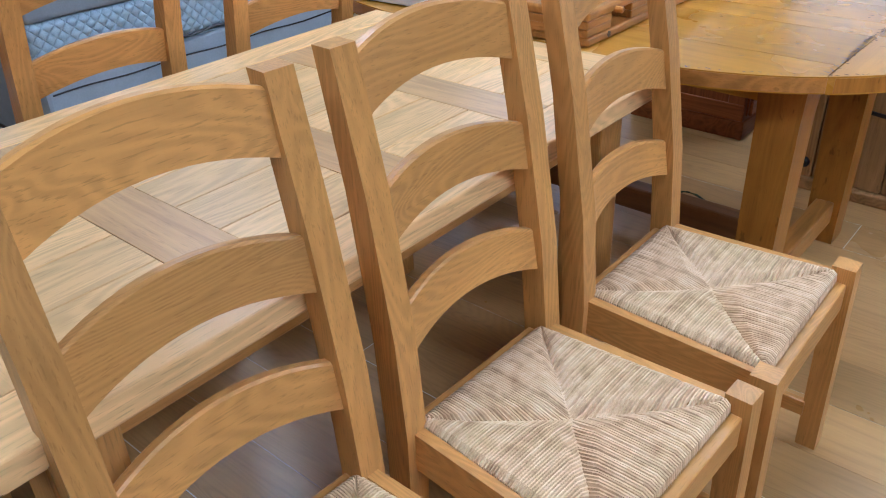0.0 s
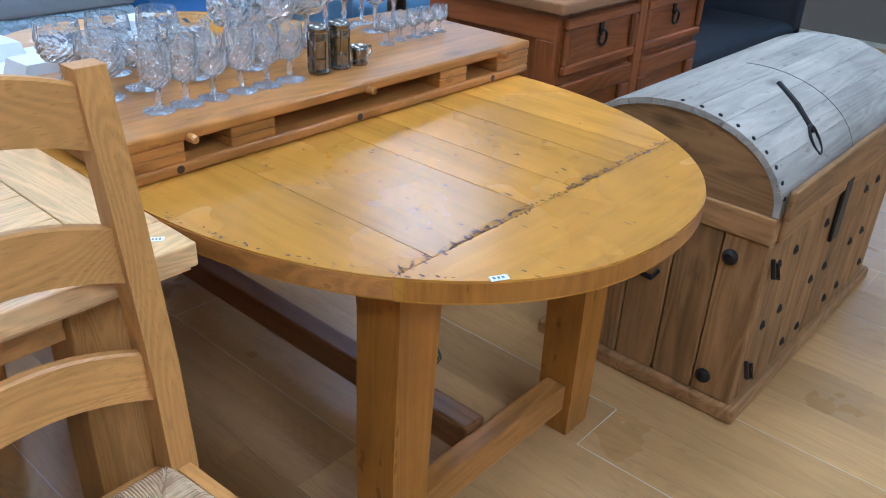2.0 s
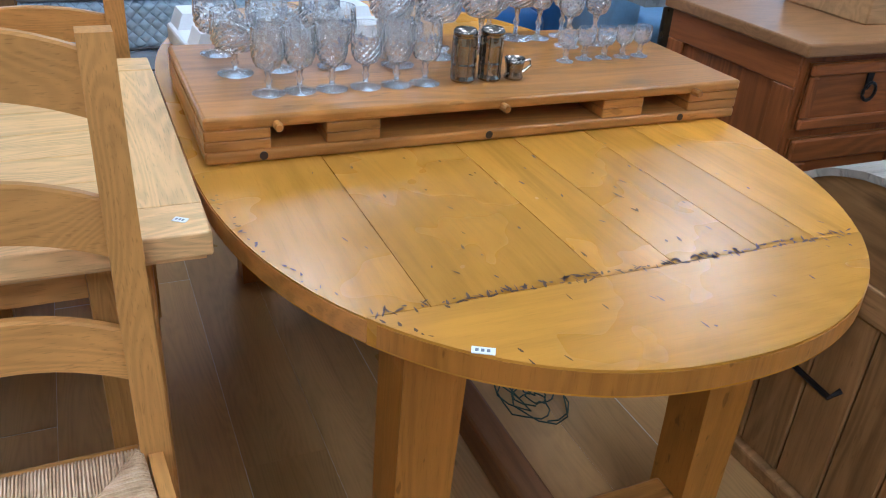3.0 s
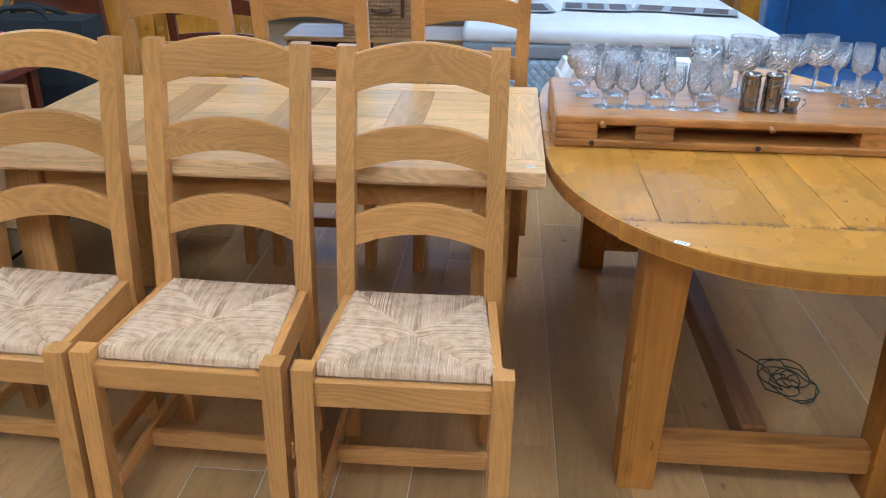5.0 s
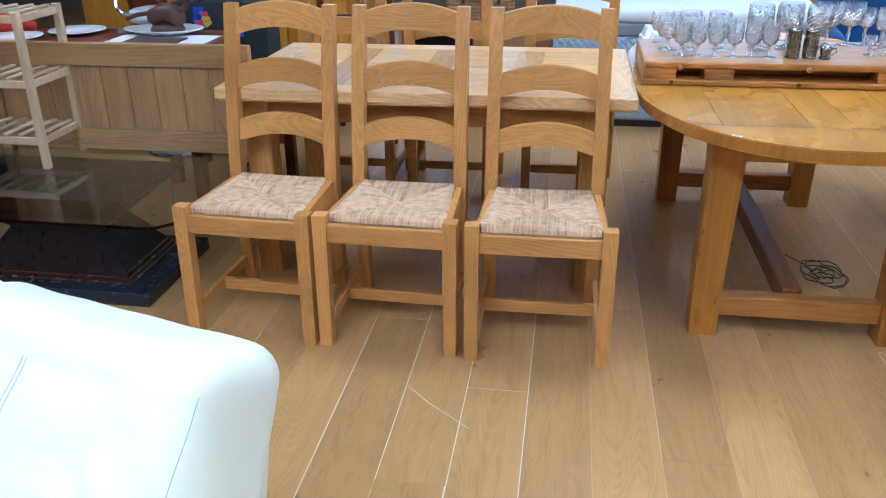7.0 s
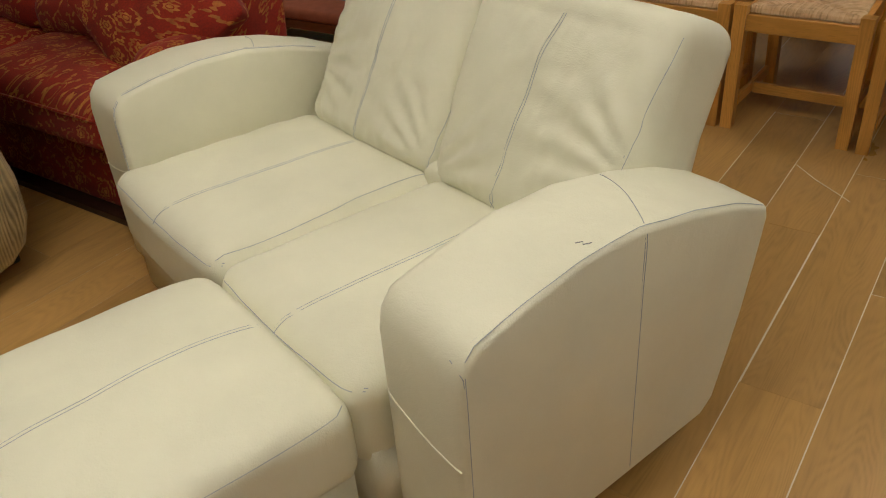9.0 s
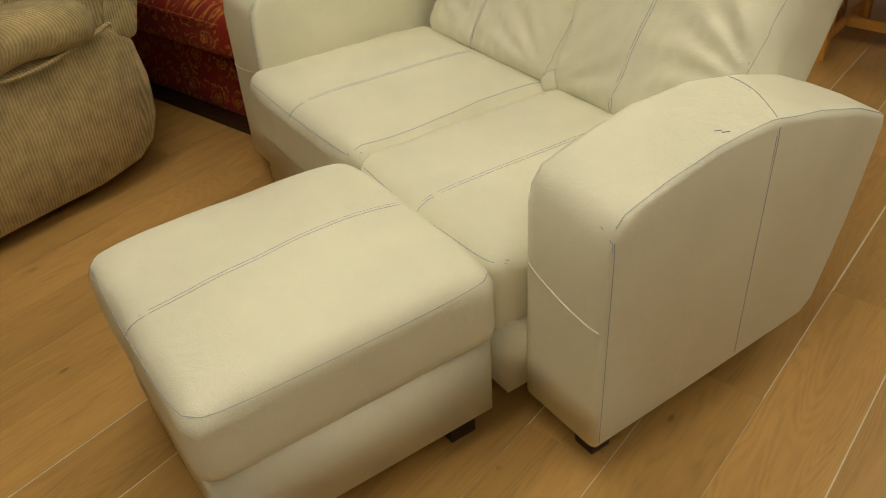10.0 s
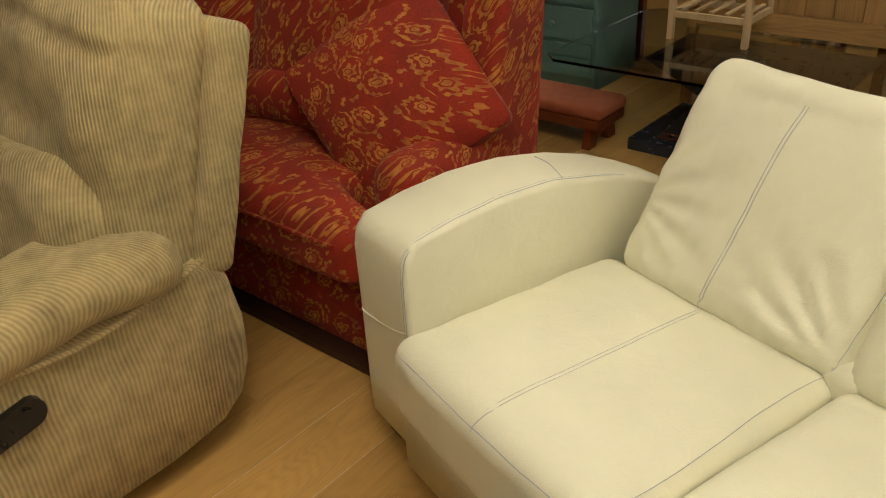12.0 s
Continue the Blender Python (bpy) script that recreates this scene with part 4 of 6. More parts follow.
# ---- domed chest ----
def domed_chest():
    ch = thing("domed_chest", "weathered pine dome-lidded trunk with iron studs", "trunk")
    xf, xb, y0, y1, zl = -0.295, -0.885, 2.93, 4.02, 0.595
    cx = (xf + xb) / 2
    plinth = bmesh.new()
    box(xb - 0.02, xf + 0.02, y0 - 0.02, y1 + 0.02, 0.0, 0.045, 0.008, plinth)
    part("plinth", plinth, pine["y"], ch)
    # end boards and front boards, one by one
    n = 5
    w = (xf - xb) / n
    for y, s in ((y0, 1), (y1, -1)):
        for k in range(n):
            part("board", box(xb + k * w + 0.002, xb + (k + 1) * w - 0.002, min(y, y + 0.03 * s), max(y, y + 0.03 * s), 0.0455, zl - 0.075, 0.004, segments=1), pine["z"], ch)
        part("end_rail", box(xb, xf, min(y - 0.006 * s, y + 0.03 * s), max(y - 0.006 * s, y + 0.03 * s), zl - 0.074, zl - 0.002, 0.005), pine["x"], ch)
    m = 9
    w = (y1 - y0 - 0.064) / m
    for x, s in ((xf, -1), (xb, 1)):
        for k in range(m):
            a = y0 + 0.032 + k * w
            part("board", box(min(x, x + 0.028 * s), max(x, x + 0.028 * s), a + 0.002, a + w - 0.002, 0.0455, zl - 0.075, 0.005, segments=1), pine["z"], ch)
        part("front_rail", box(min(x - 0.01 * s, x + 0.028 * s), max(x - 0.01 * s, x + 0.028 * s), y0 + 0.031, y1 - 0.031, zl - 0.074, zl - 0.002, 0.006), pine["y"], ch)
    # solid near-black filling that stands in for shade behind the board gaps
    part("inside", box(xb + 0.03, xf - 0.03, y0 + 0.032, y1 - 0.032, 0.046, zl - 0.01, 0), dark_wood_and_recess, ch)
    # lid: two arched end boards and curved staves
    half, rise = (xf - xb) / 2 - 0.016, 0.193
    def arc(s, grow=0.0):
        a = math.pi * (1 - s)
        return (cx + (half + grow) * math.cos(a), zl + (rise + grow) * max(math.sin(a), 0) ** 0.92)
    lid = new("lid")
    lid.parent = ch
    for y, s in ((y0, 1), (y1, -1)):
        out = [arc(i / 24) for i in range(25)]
        part("arched_end", prism(out, "y", min(y, y + 0.03 * s), max(y, y + 0.03 * s), 0.004, 1), pine["x"], lid)
    ns = 11
    for k in range(ns):
        a0, a1 = k / ns + 0.0007, (k + 1) / ns - 0.0007
        ring = [arc(a0, 0.0005), arc((a0 + a1) / 2, 0.0008), arc(a1, 0.0005), arc(a1, 0.016), arc((a0 + a1) / 2, 0.017), arc(a0, 0.016)]
        part("stave", prism(ring, "y", y0 - 0.004, y1 + 0.004, 0.0025, 1), grey_pine, lid)
    part("lid_rail", box(xf + 0.0085, xf + 0.026, y0 - 0.003, y1 + 0.003, zl - 0.001, zl + 0.075, 0.005), pine["y"], lid)
    # stitched iron studs along the arched edge
    for i in range(9):
        x, z = arc(0.5 + i * 0.055, 0.0165)
        part("stud", moved(lathe([(0.006, 0), (0.005, 0.003), (0.001, 0.004)], steps=8), pose(x, y0 + 0.015, z, 0, 90 * (i / 8), 0)), iron, lid)
    # ring handle on its strap
    x0, z0 = arc(0.60, 0.018)
    x1, z1 = arc(0.80, 0.018)
    part("strap", tube([(x0, 3.317, z0), ((x0 + x1) / 2 + 0.006, 3.25, (z0 + z1) / 2 + 0.012), (x1, 3.205, z1 + 0.004)], 0.008, sides=6), iron, lid)
    ringp = [(x1 + 0.03 * math.cos(a) * 0.7 + 0.012, 3.2 + 0.022 * math.sin(a), z1 - 0.012 + 0.04 * -math.cos(a) * 0.8) for a in [i * 2 * math.pi / 16 for i in range(17)]]
    part("ring", tube(ringp, 0.004), iron, lid)
    band = [(*arc(0.45 + i * 0.045, 0.0185),) for i in range(12)]
    part("iron_band", loft([[(x, y, z) for y in (3.42, 3.422)] + [(x, y, z + 0.001) for y in (3.422, 3.42)] for x, z in band]), iron, lid)
    # big studs on the sides and small ones along the front
    stud_profile = [(0.021, 0), (0.02, 0.006), (0.012, 0.013), (0.001, 0.015)]
    for x, z in ((-0.385, 0.46), (-0.383, 0.10), (-0.80, 0.10), (-0.80, 0.46)):
        part("stud", moved(lathe(stud_profile, steps=14), pose(x, y0, z, 90, 0, 0)), iron, ch)
    for k in range(m):
        for z in (0.10, 0.26, 0.44):
            if (k + int(z * 50)) % 3:
                part("stud", moved(lathe([(0.014, 0), (0.013, 0.004), (0.001, 0.009)], steps=10), pose(xf, y0 + 0.032 + (k + 0.5) * w, z, 0, 90, 0)), iron, ch)
    for x in (-0.62,):
        part("side_handle", tube([(x - 0.06, y0 - 0.004, 0.36), (x - 0.055, y0 - 0.028, 0.345), (x + 0.055, y0 - 0.028, 0.335), (x + 0.06, y0 - 0.004, 0.35)], 0.007), iron, ch)
    for z in (0.13, 0.43):
        part("corner_hook", tube([(xf + 0.006, y0 + 0.02, z + 0.05), (xf + 0.014, y0 + 0.03, z), (xf + 0.02, y0 + 0.05, z - 0.01), (xf + 0.008, y0 + 0.055, z + 0.03)], 0.006), iron, ch)
    part("hasp", box(xf, xf + 0.012, 3.42, 3.48, 0.36, 0.55, 0.004), iron, ch)
    return ch


domed_chest()
price_tag(-0.303, 2.96, 0.66, 0, 0.001, 0.001).matrix_basis = pose(-0.287, 3.0, 0.69, 0, 62, 0)


# ---- rustic sideboard ----
def ring_pull(parent, x, y, z, m):
    part("pull_plate", prism([(y - 0.012, z + 0.05), (y + 0.012, z + 0.05), (y + 0.009, z), (y, z - 0.01), (y - 0.009, z)], "x", x, x + 0.005, 0.001, 1), m, parent)
    pts = [(x + 0.012, y + 0.022 * math.sin(a), z - 0.012 - 0.024 * math.cos(a)) for a in [i * 2 * math.pi / 14 for i in range(15)]]
    part("ring", tube(pts, 0.0045), m, parent)


def panelled(name, xf, y0, y1, z0, z1, parent, fr=0.045):
    """A framed door or drawer front on the plane x = xf that faces +x."""
    d = part(name, box(xf + 0.001, xf + 0.008, y0, y1, z0, z1, 0), cherry["y"], parent)
    for a, b, c, e, ax in ((y0, y1, z0, z0 + fr, "y"), (y0, y1, z1 - fr, z1, "y"), (y0, y0 + fr, z0 + fr, z1 - fr, "z"), (y1 - fr, y1, z0 + fr, z1 - fr, "z")):
        part("frame", box(xf + 0.0085, xf + 0.024, a + 0.0005, b - 0.0005, c + 0.0005, e - 0.0005, 0.005, segments=1), cherry[ax], d)
    return d


def sideboard():
    xf, xb, y0, y1, zt = -1.145, -1.66, 3.2, 4.19, 0.915
    s = thing("sideboard", "rustic reddish wood sideboard with ring-pull drawers", "sideboard")
    part("carcass", box(xb, xf - 0.001, y0 + 0.012, y1 - 0.012, 0.06, zt - 0.036, 0.003), cherry["z"], s)
    part("top", box(xb - 0.02, xf + 0.035, y0 - 0.02, y1 + 0.02, zt - 0.034, zt, 0.006), cherry_top, s)
    part("plinth", box(xb + 0.01, xf + 0.008, y0, y1, 0.0, 0.08, 0.006), cherry["y"], s)
    for a, b, c, e, ax in ((xb, xf, 0.08, 0.15, "x"), (xb, xf, zt - 0.12, zt - 0.036, "x"), (xb, xb + 0.07, 0.15, zt - 0.12, "z"), (xf - 0.07, xf, 0.15, zt - 0.12, "z")):
        part("side_frame", box(a, b, y0, y0 + 0.0115, c, e, 0.003, segments=1), cherry[ax], s)
    ym = (y0 + y1) / 2
    part("centre_post", box(xf, xf + 0.022, ym - 0.025, ym + 0.025, 0.08, zt - 0.036, 0.004), cherry["z"], s)
    for a, b in ((y0 + 0.03, ym - 0.03), (ym + 0.03, y1 - 0.03)):
        d = panelled("drawer", xf, a, b, zt - 0.23, zt - 0.055, s, 0.032)
        ring_pull(d, xf + 0.009, (a + b) / 2, zt - 0.125, iron)
        e = panelled("door", xf, a, b, 0.1, zt - 0.255, s, 0.065)
        part("knob", moved(lathe([(0.008, 0), (0.014, 0.012), (0.006, 0.02)], steps=10), pose(xf + 0.024, (b - 0.03) if a < ym - 0.2 else (a + 0.03), 0.42, 0, 90, 0)), iron, e)
    bx = thing("wooden_box", "plain pale wooden box standing on the sideboard", "box", pose(0, 0, 0))
    part("body", box(xb + 0.1, xf - 0.11, y0 + 0.32, y0 + 0.75, zt, zt + 0.2, 0.005), panel_oak["y"], bx)
    part("lid", box(xb + 0.095, xf - 0.105, y0 + 0.315, y0 + 0.755, zt + 0.2005, zt + 0.225, 0.005), panel_oak["y"], bx)
    return s


sideboard()


# ---- cream leather sofa and footstool, in the sofa's own axes: x along it, -y is the front ----
SOFA = pose(1.297, 0.438, 0, 0, 0, 73.43)


def seam(points, parent, twin=0.009):
    """Twin rows of stitching."""
    pts = [Vector(p) for p in points]
    bm = bmesh.new()
    for s in (-0.5, 0.5):
        row = []
        for i, p in enumerate(pts):
            d = (pts[min(i + 1, len(pts) - 1)] - pts[max(i - 1, 0)]).normalized()
            side = d.cross(Vector((0, 0, 1)))
            side = side.normalized() if side.length > 0.2 else Vector((1, 0, 0))
            row.append(p + side * twin * s)
        tube(row, 0.0008, bm, 4)
    return part("seam", bm, thread, parent, "blue-grey twin stitching")


def smooth_line(points, n=8):
    """Catmull-Rom through the points."""
    P = [Vector(p) for p in points]
    P = [2 * P[0] - P[1]] + P + [2 * P[-1] - P[-2]]
    out = []
    for a, b, c, d in zip(P, P[1:], P[2:], P[3:]):
        for i in range(n):
            t = i / n
            out.append(0.5 * (2 * b + (c - a) * t + (2 * a - 5 * b + 4 * c - d) * t * t + (3 * b - a - 3 * c + d) * t ** 3))
    return out + [P[-2]]


def on_surface(ob_bm_tree, x, y, lift=0.0012):
    hit = ob_bm_tree.ray_cast(Vector((x, y, 2.0)), Vector((0, 0, -1)))
    return hit[0] + hit[1] * (lift if hit[1].z > 0 else -lift) if hit[0] else None


from mathutils.bvhtree import BVHTree


def cream_sofa():
    s = thing("sofa", "cream leather two-seater sofa with blue-grey stitching", "sofa", SOFA)
    XL, XR, XM = -0.69, 0.525, -0.043
    part("base", soften(box(XL + 0.012, XR - 0.006, -0.572, 0.36, 0.085, 0.285, 0), 0.03, 4), cream, s, smooth=True)
    # seat cushions
    for x0, x1, sd in ((XL + 0.004, XM - 0.002, 1.0), (XM + 0.002, XR - 0.004, 5.0)):
        hx = (x1 - x0) / 2
        c = Vector(((x0 + x1) / 2, -0.27, 0.345))
        half = (hx, 0.325, 0.105)

        def warp(v, c=c, hx=hx, sd=sd):
            u, w = v.x / hx, v.y / 0.325
            top = max(v.z, 0) / 0.105
            q = v.copy()
            q.z += top * (0.018 * (1 - u ** 4) * (1 - w ** 4) - 0.012 * (w + 1) / 2)
            q.y -= 0.012 * (1 - u * u) * max(-w, 0) ** 3
            edge = max(abs(u), abs(w)) ** 6
            q += Vector((0, 0, 1)) * crumple(v + c, 0.006 * edge + 0.002, 11, sd) * top
            q.z += crumple(Vector((v.x * 60, v.y * 8, v.z * 8)), 0.003 * edge, 1.0, sd)
            return q + c
        bm = cushion(half, 0.05, 22, warp)
        tree = BVHTree.FromBMesh(bm)
        cu = part("seat_cushion", bm, cream, s, smooth=True)
        xs = c.x - 0.01 if sd < 2 else c.x + 0.0
        line = [p for p in (on_surface(tree, xs + 0.02 * math.sin(k / 30 * 2), -0.601 + (0.04 * k / 8 if k < 8 else 0.04 + (k - 8) * 0.025)) for k in range(31)) if p]
        seam(line, cu)
        if sd < 2:
            seam([p for p in (on_surface(tree, x1 - 0.03 + 0.006 * math.sin(k / 5), -0.595 + k * 0.022) for k in range(29)) if p], cu)
        front = []
        for k in range(30):
            x = x0 + 0.012 + (x1 - x0 - 0.024) * k / 29
            h = tree.ray_cast(Vector((x, -1.2, 0.428)), Vector((0, 1, 0)))
            if h[0]:
                nr = h[1] if h[1].y < 0 else -h[1]
                front.append(h[0] + nr * 0.002)
        part("seam", tube(front, 0.0012, sides=4), thread, cu, "blue-grey stitching along the front edge")
        part("seam", tube([p + Vector((0, 0.0055, 0.0045)) for p in front], 0.0012, sides=4), thread, cu, "blue-grey stitching along the front edge")
    # back cushions, leaning
    lean = pose(0, 0.225, 0.635, -24)
    for x0, x1, sd in ((XL + 0.047, XM + 0.008, 2.0), (XM - 0.008, XR + 0.022, 9.0)):
        hx = (x1 - x0) / 2
        cx = (x0 + x1) / 2

        def warp(v, hx=hx, cx=cx, sd=sd):
            u, w = v.x / hx, v.z / 0.275
            front = max(-v.y, 0) / 0.115
            q = v.copy()
            q.y -= front * (0.03 * (1 - u ** 4) * (1 - (w + 0.25) ** 4 if abs(w + 0.25) < 1 else 0))
            if sd < 5:
                q.x += 0.055 * max(-u, 0) * (w + 1) / 2
                q.z -= 0.004 * max(w, 0)
            q.z -= 0.009 * max(w, 0)
            # creases that fan out from the lower inner corner
            dz = v.z + 0.29
            dx = (v.x + hx) if sd > 5 else (hx - v.x)
            ang = math.atan2(dz, dx + 0.03)
            rad = math.hypot(dx, dz)
            q.y += front * (0.006 + 0.003 * noise.noise(Vector((ang * 3, sd, 0)))) * math.sin(ang * 23 + sd + 5 * rad) * max(0, 1 - abs(rad - 0.18) / 0.2)
            ox = (hx - v.x) if sd > 5 else (v.x + hx)
            orad = math.hypot(ox, v.z + 0.1)
            q.y += front * 0.006 * math.sin(math.atan2(v.z + 0.1, ox + 0.02) * 17 + sd * 2 + 9 * orad) * max(0, 1 - abs(orad - 0.16) / 0.18)
            q.y += front * crumple(v, 0.006, 7, sd) + front * crumple(v, 0.003, 26, sd) + front * crumple((v.x * 3, 0, v.z), 0.004, 14, sd + 2)
            q.z += crumple(v, 0.006, 9, sd + 4) * max(w, 0)
            return lean @ q + Vector((cx, 0, 0))
        bm = cushion((hx, 0.115, 0.275), 0.055, 48, warp)
        tree = BVHTree.FromBMesh(bm)
        cu = part("back_cushion", bm, cream, s, smooth=True)
        for x, top in ((cx - 0.03 if sd < 5 else cx - 0.05, True), ((x1 - 0.035) if sd < 5 else (x1 - 0.06), True)):
            line = []
            for k in range(30):
                z = 0.40 + 0.47 * k / 29
                h = tree.ray_cast(Vector((x + 0.05 * (k / 29) ** 2 + 0.015 * math.sin(k / 9), -1.0, z)), Vector((0, 1, 0)))
                if h[0]:
                    line.append(h[0] + Vector((0, -0.0015, 0.0005)))
            if len(line) > 3:
                seam(line, cu)
    part("back_frame", moved(cushion(((XR - XL) / 2 - 0.03, 0.075, 0.30), 0.05, 8, None), pose((XL + XR) / 2 - 0.02, 0.335, 0.42, -14)), cream, s, smooth=True)
    part("lumbar_fill", soften(box(XL + 0.07, XR - 0.01, 0.085, 0.3, 0.25, 0.47, 0), 0.03, 3), cream, s, smooth=True)
    part("tuck", cushion((0.05, 0.06, 0.05), 0.04, 4, lambda v: v + Vector((XM, 0.075, 0.425))), cream, s, smooth=True)
    # arms
    side = [(-0.535, 0.085), (-0.538, 0.30), (-0.538, 0.56), (-0.53, 0.602), (-0.505, 0.632), (-0.40, 0.66), (-0.28, 0.681), (-0.13, 0.682), (0.02, 0.652), (0.16, 0.61), (0.262, 0.565), (0.27, 0.54), (0.22, 0.33), (0.155, 0.13), (0.12, 0.10)]
    for x0, x1, inner in ((XR + 0.006, 0.752, 0), (-0.914, XL + 0.004, 1)):
        stations = [0.0, 0.015, 0.06, 0.12, 0.5, 0.88, 0.94, 0.985, 1.0]
        inset = [0.016, 0.006, 0.001, 0, 0, 0, 0.001, 0.006, 0.016]
        cy, cz = -0.16, 0.36
        secs = []
        for q, ins in zip(stations, inset):
            x = x0 + (x1 - x0) * q
            toward = (1 - q) if inner == 0 else q
            ring = []
            for y, z in side:
                d = Vector((y - cy, z - cz))
                k = 1 - ins / max(d.length, 0.1)
                zz = cz + d.y * k
                if z > 0.5:
                    zz += 0.006 * math.sin(math.pi * min(max(q, 0), 1)) + 0.010 * max(toward - 0.1, 0)
                if inner and z > 0.5:
                    zz -= 0.016 * min(max((y + 0.5) / 0.3, 0), 1)
                ring.append((x, cy + d.x * k, zz))
            # finer outline
            fine = []
            for i in range(len(ring)):
                a, b = Vector(ring[i]), Vector(ring[(i + 1) % len(ring)])
                fine += [a, a.lerp(b, 0.5)]
            secs.append([tuple(p + Vector((0.003 * noise.noise(p * 9), 0, 0.003 * noise.noise(p * 7)))) for p in fine])
        bm = loft(secs)
        tree = BVHTree.FromBMesh(bm)
        arm = part("arm", bm, cream, s, smooth=True)
        edge = x1 - 0.012 if inner == 0 else x1 - 0.02
        if inner == 0:
            pen_spot = on_surface(tree, 0.708, -0.25)
            seam([p for p in (on_surface(tree, edge, -0.52 + 0.77 * k / 40) for k in range(41)) if p], arm, 0.009)
            seam([p for p in (on_surface(tree, x0 + 0.02 + (x1 - x0 - 0.035) * k / 14, -0.02 - 0.1 * (k / 14) ** 1.5) for k in range(15)) if p], arm, 0.009)
            for yy in (-0.527, -0.125):
                col = []
                for k in range(26):
                    z = (0.1 + 0.53 * k / 25) if yy < -0.4 else (0.12 + 0.55 * k / 25)
                    h = tree.ray_cast(Vector((2, yy, z)), Vector((-1, 0, 0)))
                    if h[0]:
                        col.append(h[0] + Vector((0.001, 0, 0)))
                if len(col) > 3:
                    seam(col, arm, 0.004)
            cross = []
            for k in range(16):
                h = tree.ray_cast(Vector((x0 + 0.008 + (x1 - x0 - 0.02) * k / 15, -1.5, 0.39 + 0.05 * (1 - k / 15) ** 2)), Vector((0, 1, 0)))
                if h[0]:
                    cross.append(h[0] + Vector((0, -0.0008, 0)))
            part("seam", tube(cross, 0.0016, sides=4), cream, arm)
        else:
            seam([p for p in (on_surface(tree, x1 - 0.016, -0.5 + 0.6 * k / 32) for k in range(33)) if p], arm, 0.009)
            seam([p for p in (on_surface(tree, x0 + 0.05 + (x1 - x0 - 0.07) * k / 14, -0.05 - 0.05 * (k / 14) ** 1.5) for k in range(15)) if p], arm, 0.009)
            cross = [tree.ray_cast(Vector((x0 + 0.012 + (x1 - x0 - 0.02) * k / 15, -1.5, 0.39 + 0.04 * (k / 15) ** 2)), Vector((0, 1, 0))) for k in range(16)]
            part("seam", tube([h[0] + Vector((0, -0.0008, 0)) for h in cross if h[0]], 0.0016, sides=4), cream, arm)
            col = []
            for k in range(20):
                h = tree.ray_cast(Vector((x1 - 0.012, -1.5, 0.3 + 0.33 * k / 19)), Vector((0, 1, 0)))
                if h[0]:
                    col.append(h[0] + Vector((0, -0.001, 0)))
            if len(col) > 3:
                seam(col, arm, 0.009)
    for x, y in ((0.68, -0.47), (-0.87, -0.47), (0.66, 0.1), (-0.86, 0.1)):
        part("foot", soften(loft([square(x, y, 0, 0.025, 0.025), square(x, y, 0.09, 0.032, 0.032)]), 0.003), dark_wood_and_recess, s, "dark wooden foot")
    return pen_spot


PEN = cream_sofa()
pen = part("pen_mark", tube([(0.0, 0.0, 0), (0.006, 0.012, 0.0), (0.012, 0.006, 0), (0.018, 0.02, 0)], 0.001, sides=4), ink)
tagged(pen, "short blue pen scribble on the sofa arm", "mark").matrix_basis = SOFA @ pose(PEN.x, PEN.y, PEN.z)


def footstool():
    f = thing("footstool", "cream leather footstool with blue-grey stitching", "footstool", SOFA)
    x0, x1, y0, y1 = -0.052, 0.545, -1.235, -0.60
    cx, cy, hx, hy = (x0 + x1) / 2, (y0 + y1) / 2, (x1 - x0) / 2, (y1 - y0) / 2

    def warp(v):
        u, w = v.x / hx, v.y / hy
        top = max(v.z, 0) / 0.1
        q = v.copy()
        q.z += top * (0.022 * (1 - u ** 4) * (1 - w ** 4) - 0.03 * (abs(u * w)) ** 4)
        q.z += top * crumple(v, 0.006, 7, 3.0)
        k = max(0.0, abs(u * w) - 0.72) * 0.05
        q += Vector((math.sin(v.y * 160), math.sin(v.x * 160), 0)) * k * 0.2
        return q + Vector((cx, cy, 0.363))
    bm = cushion((hx, hy, 0.095), 0.045, 22, warp)
    tree = BVHTree.FromBMesh(bm)
    cu = part("cushion", bm, cream, f, smooth=True)
    seam([p for p in (on_surface(tree, cx + 0.0 + 0.012 * math.sin(k / 6), y0 + 0.0035 + (0.03 * k / 8 if k < 8 else 0.03 + (y1 - y0 - 0.04) * (k - 8) / 30)) for k in range(38)) if p], cu)
    loops = [[Vector((x1 + 1, y0 + 0.02 + (y1 - y0 - 0.04) * k / 30, 0.436)) for k in range(31)], [Vector((x0 + 0.02 + (x1 - x0 - 0.04) * k / 30, y0 - 1, 0.436)) for k in range(31)]]
    for pts, d in zip(loops, (Vector((-1, 0, 0)), Vector((0, 1, 0)))):
        row = [h[0] - d * 0.001 for h in (tree.ray_cast(p, d) for p in pts) if h[0]]
        seam(row, cu, 0.009)
    part("base", soften(box(x0 + 0.02, x1 - 0.02, y0 + 0.02, y1 - 0.02, 0.075, 0.28, 0), 0.03, 4), cream, f, smooth=True)
    for x in (x0 + 0.08, x1 - 0.08):
        for y in (y0 + 0.08, y1 - 0.08):
            part("foot", soften(box(x - 0.032, x + 0.032, y - 0.032, y + 0.032, 0, 0.08, 0), 0.003), dark_wood_and_recess, f, "dark wooden foot")
    return f


footstool()


